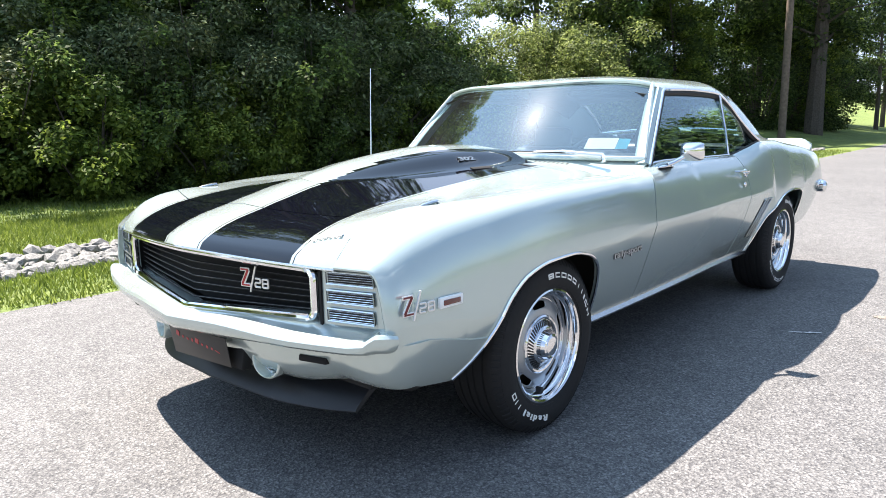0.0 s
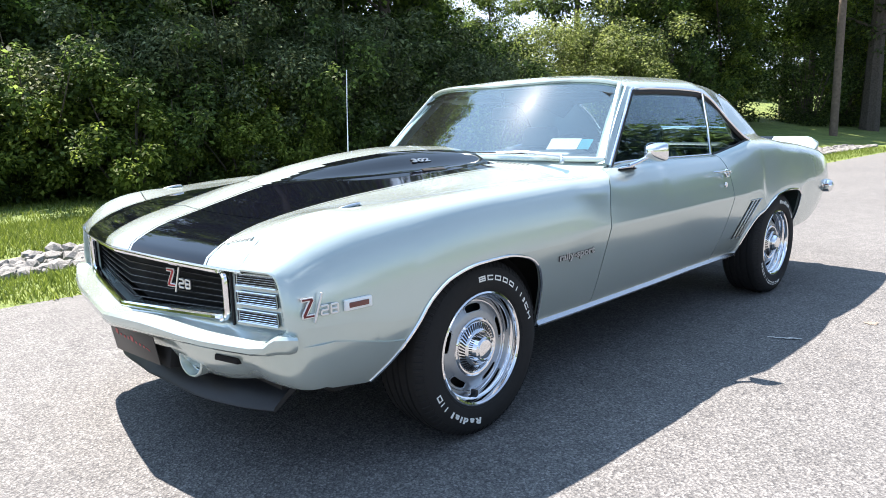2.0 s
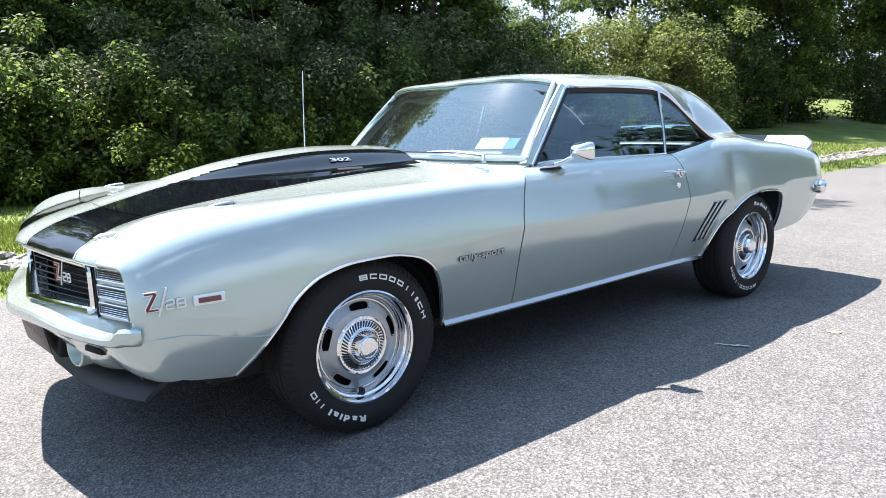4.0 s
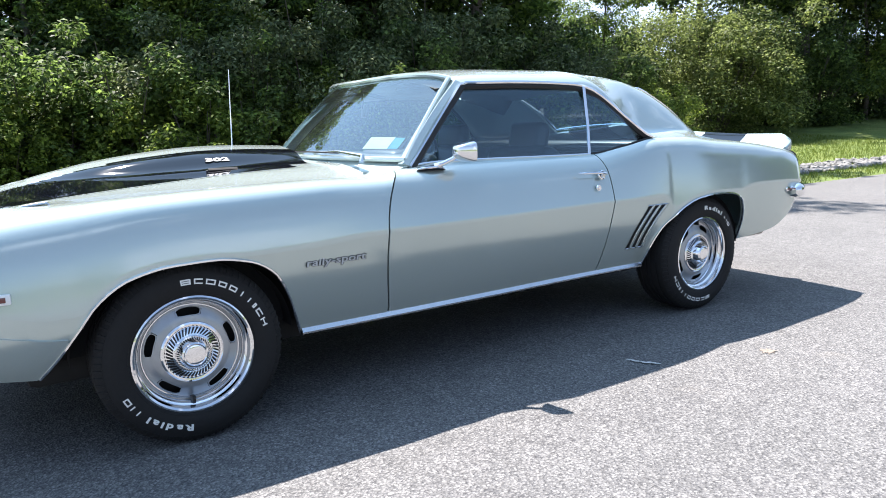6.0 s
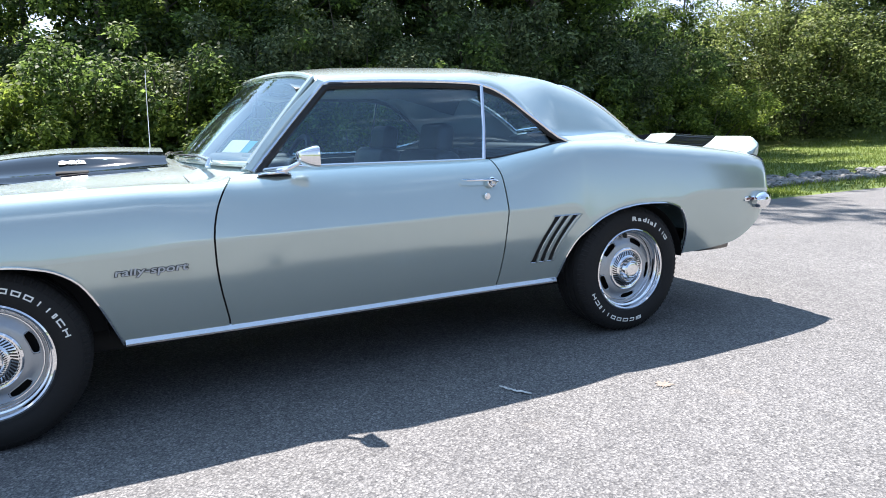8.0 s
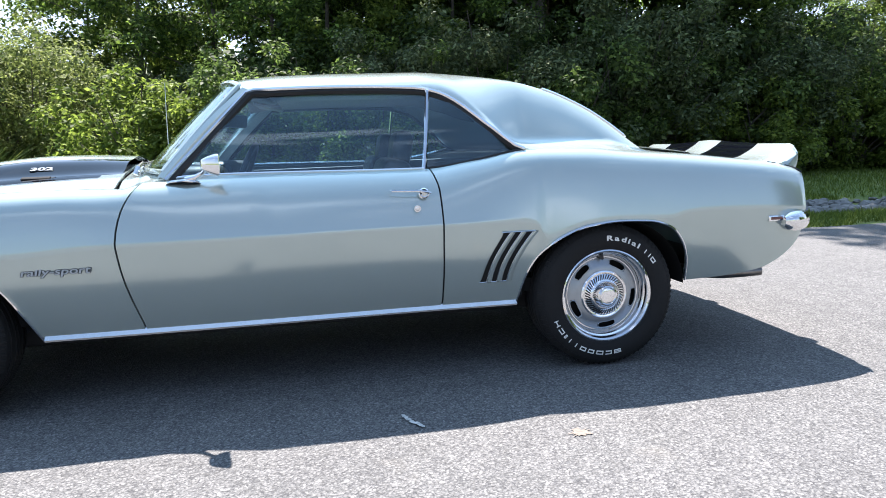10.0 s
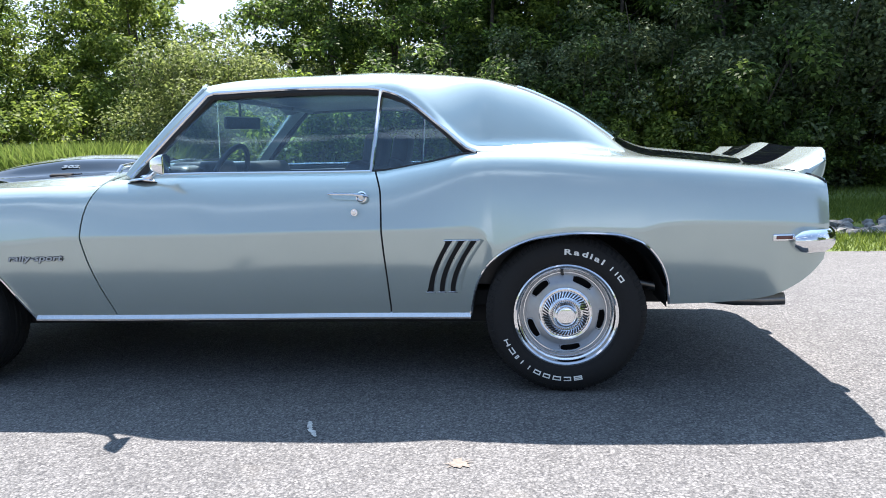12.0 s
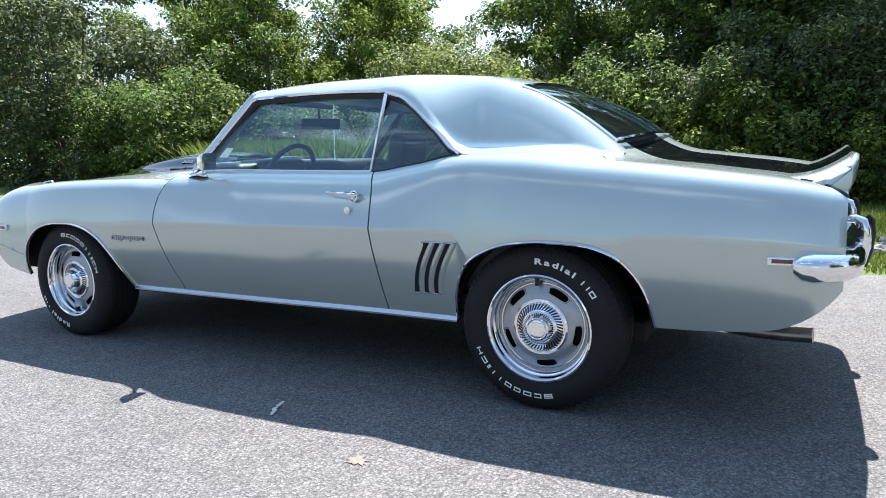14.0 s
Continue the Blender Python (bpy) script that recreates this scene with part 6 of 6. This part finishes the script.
SHRUB_C = make_shrub("shrub", "tall grey-green shrub at the wood's edge", 4.2, 4.6, 27000, 0.105, LEAF_C, 23, dome=60)
SHRUB_D = make_shrub("shrub", "dark leafy undergrowth shrub", 4.0, 3.6, 11000, 0.12, LEAF_D, 24)
BUSH = make_shrub("large_bush", "very large rounded light green bush on the lawn's edge", 6.8, 5.0, 52000, 0.115, LEAF_E, 25, "bush", 85)

scatter(BUSH, [(22.0, 13.0, 0, 1.0), (-8.5, 20.5, 220, 0.9), (-5.2, 14.6, 130, 0.82)])
scatter(SHRUB_C, [(8.5, 11.4, 0, 1.0), (5.3, 10.6, 120, 0.85), (12.6, 12.0, 60, 0.9), (-19.5, 12.8, 200, 1.75), (-24.5, 14.5, 70, 1.7), (2.9, 11.4, 10, 0.8), (-1.9, 15.6, 130, 0.75)])
scatter(SHRUB_A, [(1.6, 10.6, 0, 0.95), (3.8, 10.2, 70, 0.9), (6.7, 10.8, 150, 1.1), (10.4, 11.4, 220, 1.1), (0.2, 11.4, 300, 1.0), (-16.0, 11.6, 40, 1.0), (-12.2, 11.0, 190, 1.3), (-14.3, 11.9, 260, 1.2), (15.0, 12.2, 10, 1.1), (27.4, 12.2, 80, 1.2), (-15, 15.5, 10, 1.2), (7.8, 10.2, 60, 0.7)])
scatter(SHRUB_B, [(2.7, 9.5, 0, 0.8), (1.2, 10.7, 45, 0.75), (2.2, 10.8, 200, 0.95), (3.5, 10.9, 310, 0.9), (4.6, 10.7, 150, 0.85), (-0.3, 10.7, 100, 0.75), (15.7, 11.0, 130, 0.95), (5.4, 10.3, 35, 0.95), (4.3, 10.2, 250, 0.8), (-1.9, 11.2, 10, 1.1), (6.3, 10.4, 260, 0.9), (4.7, 9.5, 80, 0.65), (0.6, 10.6, 20, 0.7), (-0.9, 11.4, 190, 1.0), (9.2, 10.6, 250, 0.7), (11.6, 10.8, 33, 0.9), (5.7, 9.8, 120, 0.7), (-15.0, 14.0, 77, 1.3), (-9.8, 15.4, 120, 1.3), (14.1, 11.2, 61, 0.9), (-18.5, 17, 200, 1.3), (17.2, 11.6, 140, 0.8)])
scatter(SHRUB_D, [(36.5, 9.8, 15, 1.2), (40.5, 9.6, 75, 1.3), (45.5, 9.4, 125, 1.4), (51, 10.5, 15, 1.5), (58, 11.5, 45, 1.6), (7.2, 12.6, 0, 1.1), (4.1, 12.4, 50, 1.1), (1.4, 12.9, 100, 1.0), (11.2, 13.0, 150, 1.2), (14.2, 14.0, 200, 1.2), (17.1, 14.4, 250, 1.2), (9.2, 13.2, 300, 1.2), (26.4, 15.4, 20, 1.2), (27, 12.6, 40, 1.3), (31.5, 12.2, 90, 1.3)])
scatter(TREE_TALL, [(4.0, 19.5, 40, 1.15), (1.6, 20.6, 250, 1.05), (5.8, 21.0, 310, 1.0), (7.2, 13.6, 160, 1.1), (9.4, 15.4, 70, 1.0), (11.4, 13.0, 15, 1.0), (27.9, 13.0, 60, 0.95), (14.6, 18.6, 200, 1.0), (7.4, 17.2, 100, 1.0), (33.4, 12.4, 33, 1.0), (38.5, 10.5, 190, 0.95), (45.0, 11.5, 10, 1.0)])
scatter(TREE_DARK, [(11.9, 16.6, 180, 1.0), (61.0, 8.6, 10, 0.9), (72.0, 10.0, 60, 1.1), (66.0, 13.0, 140, 1.0), (8.2, 15.8, 90, 1.0), (25.2, 16.2, 225, 0.95), (10.0, 19.5, 60, 1.0), (30.6, 14.6, 160, 1.0), (36.0, 13.6, 200, 1.0), (42.2, 13.2, 250, 1.0), (49.0, 14.0, 20, 1.1), (55.0, 12.0, 70, 1.1), (47.0, 10.0, 130, 0.8), (29.5, 17.0, 300, 1.0)])
scatter(TREE_MID, [(1.9, 13.9, 70, 0.62), (5.0, 13.9, 10, 0.6), (-6.5, 24.5, 20, 0.75), (-20.0, 21.0, 70, 0.75), (-26.5, 25.0, 170, 0.9), (-1.2, 18.0, 0, 0.75), (-3.9, 20.6, 80, 0.85), (0.6, 16.4, 160, 0.72), (-11.0, 21.0, 240, 0.8), (-15.6, 18.6, 320, 0.85), (-21.0, 19.4, 40, 0.95), (3.4, 15.8, 120, 0.75), (-26.5, 17.0, 280, 1.0), (-33.5, 20, 10, 1.05), (16.4, 17.2, 30, 0.6), (21.5, 21.0, 95, 0.6), (5.2, 18.4, 200, 0.85), (23.0, 19.5, 55, 0.65), (2.0, 19.8, 250, 0.8), (62, 14, 30, 1.3)])
scatter(TREE_LIGHT, [(3.2, 13.2, 30, 0.62), (-9.8, 18.2, 0, 0.75), (-12.9, 19.8, 90, 0.9), (-5.3, 22.6, 180, 0.95), (-17.6, 22.2, 270, 0.95), (-2.2, 23.0, 45, 1.0), (-23.4, 22.6, 135, 1.05), (-14.4, 25.8, 225, 1.0), (-29.6, 24.2, 315, 1.05), (41.0, 9.0, 100, 0.9), (30.2, 11.6, 210, 0.85)])

OLD_TREE = make_tree("tree", "old broad tree with a thick grey trunk beside the lawn", 15.0, 4.5, 15000, 0.24, LEAF_D, 15, 0.30, 0.42)
place(OLD_TREE, 38.5, 7.6, 0, 1.0)

# far woods closing the view on every side
def far_wood(label, y0, x0, x1, h, n, seed, mat):
    rng = np.random.default_rng(seed)
    px = rng.uniform(x0, x1, n)
    top = h * (0.75 + 0.25 * np.sin(px * 0.21 + seed) * np.sin(px * 0.083 + 1.3) + 0.12 * np.sin(px * 0.9))
    pz = top * rng.uniform(0, 1, n) ** 0.8
    py = y0 + rng.normal(size=n) * 1.6
    me = leaf_mesh("far_wood", np.stack([px, py, pz], 1), np.tile(np.array([[0, -math.copysign(1, y0), 0.3]]), (n, 1)), 0.55, rng, 0.8)
    me.materials.append(mat)
    ob = new("far_wood", me)
    return tagged(ob, label, "woods", kind="stuff")


far_wood("distant leafy woods behind the lawn", 38, -110, 130, 8.0, 45000, 3, LEAF_D)
far_wood("distant low tree line across the road", -95, -260, 260, 5.0, 34000, 4, LEAF_D)
# added out of view: a leafy wall that darkens the car side's reflections
far_wood("unseen leafy woods added beside the road to darken reflections", -15, 24, 110, 13.0, 34000, 7, LEAF_D)
far_wood("distant leafy woods behind the trees", 26, -6, 70, 6.5, 40000, 6, LEAF_D)

# utility pole beside the lawn
pole = thing("utility_pole", "tall weathered wooden utility pole beside the lawn", "pole", (31.0, 7.05, 0.25))
part("pole_shaft", tube([(0, 0, -0.5), (0, 0, 5), (0, 0, 11.5)], [0.17, 0.155, 0.12], 12), POLE, pole)
part("crossarm", box(-0.06, 0.06, -1.2, 1.2, 10.6, 10.75, 0.01), POLE, pole)

# lawn grass near the road: blades
def blades(name, label, n, xr, yr, hmin, hmax, mat, seed, keep=lambda x, y: True):
    rng = np.random.default_rng(seed)
    px = rng.uniform(xr[0], xr[1], n)
    py = rng.uniform(yr[0], yr[1], n)
    ok = np.array([y > road_edge(x) - 0.03 + 0.06 * math.sin(x * 5.3) and keep(x, y) for x, y in zip(px, py)])
    px, py = px[ok], py[ok]
    n = len(px)
    pz = np.array([ground_z(x, y) for x, y in zip(px, py)]) - 0.005
    az = rng.uniform(0, 2 * math.pi, n)
    h = rng.uniform(hmin, hmax, n)
    w = 0.004 + 0.05 * h
    ln = rng.normal(size=(n, 2)) * 0.45 * h[:, None]
    a = np.stack([px - w * np.cos(az), py - w * np.sin(az), pz], 1)
    b = np.stack([px + w * np.cos(az), py + w * np.sin(az), pz], 1)
    c = np.stack([px + ln[:, 0], py + ln[:, 1], pz + h], 1)
    co = np.stack([a, b, c], 1).reshape(-1, 3)
    me = bpy.data.meshes.new(name)
    me.vertices.add(3 * n)
    me.vertices.foreach_set("co", co.ravel().astype(np.float32))
    me.loops.add(3 * n)
    me.loops.foreach_set("vertex_index", np.arange(3 * n, dtype=np.int32))
    me.polygons.add(n)
    me.polygons.foreach_set("loop_start", np.arange(0, 3 * n, 3, dtype=np.int32))
    me.polygons.foreach_set("loop_total", np.full(n, 3, dtype=np.int32))
    me.update(calc_edges=True)
    me.materials.append(mat)
    return tagged(new(name, me), label, "grass", kind="stuff")


in_stones = lambda x, y: not (1.0 + 0.14 * math.sin(x * 1.3) < y - road_edge(x) < 2.2 + 0.14 * math.sin(x * 0.9))
blades("lawn_grass", "short mown green grass beside the road", 90000, (-3.0, 9), (2.7, 7.5), 0.03, 0.075, GRASS, 31, in_stones)
blades("lawn_grass", "short mown green grass before the shrubs", 70000, (-6, 24), (2.7, 11.5), 0.04, 0.10, GRASS, 32, in_stones)
blades("meadow_grass", "tall pale meadow grass before the young trees", 34000, (-9.6, -5.4), (9.0, 14.0), 0.5, 1.4, TALL, 33)

# riprap stones in the swale
def stone_mesh(seed):
    r = random.Random(seed)
    bm = bmesh.new()
    bmesh.ops.create_icosphere(bm, subdivisions=1, radius=1)
    sx, sy, sz = r.uniform(0.7, 1.2), r.uniform(0.6, 1.0), r.uniform(0.45, 0.75)
    for v in bm.verts:
        k = 1 + r.uniform(-0.22, 0.22)
        v.co = Vector((v.co.x * sx * k, v.co.y * sy * k, v.co.z * sz * k))
    me = bpy.data.meshes.new("stone")
    bm.to_mesh(me)
    bm.free()
    me.materials.append(STONE)
    return me


STONES = [stone_mesh(k) for k in range(8)]
swale = tagged(new("stone_swale"), "strip of grey broken riprap stones in the lawn", "stones", kind="structure")
rs = random.Random(8)
for k in range(300):
    x = rs.uniform(-1.2, 1.6)
    y = road_edge(x) + 1.0 + 1.2 * rs.random() ** 0.9
    o = new("stone", STONES[rs.randrange(8)])
    o.parent = swale
    kk = rs.uniform(0.045, 0.10)
    o.matrix_basis = pose(x, y, ground_z(x, y) + kk * 0.25, rs.uniform(-25, 25), rs.uniform(-25, 25), rs.uniform(0, 360)) @ Matrix.Scale(kk, 4)
bm = bmesh.new()
verts, faces = [], []
for k in range(2600):
    x = rs.uniform(1.6, 26.0) if k < 2000 else rs.uniform(-8, -1.2)
    y = road_edge(x) + 1.0 + 1.2 * rs.random() ** 0.9
    kk = rs.uniform(0.05, 0.11)
    m = pose(x, y, ground_z(x, y) + kk * 0.25, rs.uniform(-25, 25), rs.uniform(-25, 25), rs.uniform(0, 360)) @ Matrix.Scale(kk, 4)
    me = STONES[rs.randrange(8)]
    b = len(verts)
    verts += [tuple(m @ v.co) for v in me.vertices]
    faces += [tuple(b + i for i in p.vertices) for p in me.polygons]
me = bpy.data.meshes.new("riprap")
me.from_pydata(verts, [], faces)
me.materials.append(STONE)
rr = tagged(new("riprap", me), kind="stuff")
rr.parent = swale
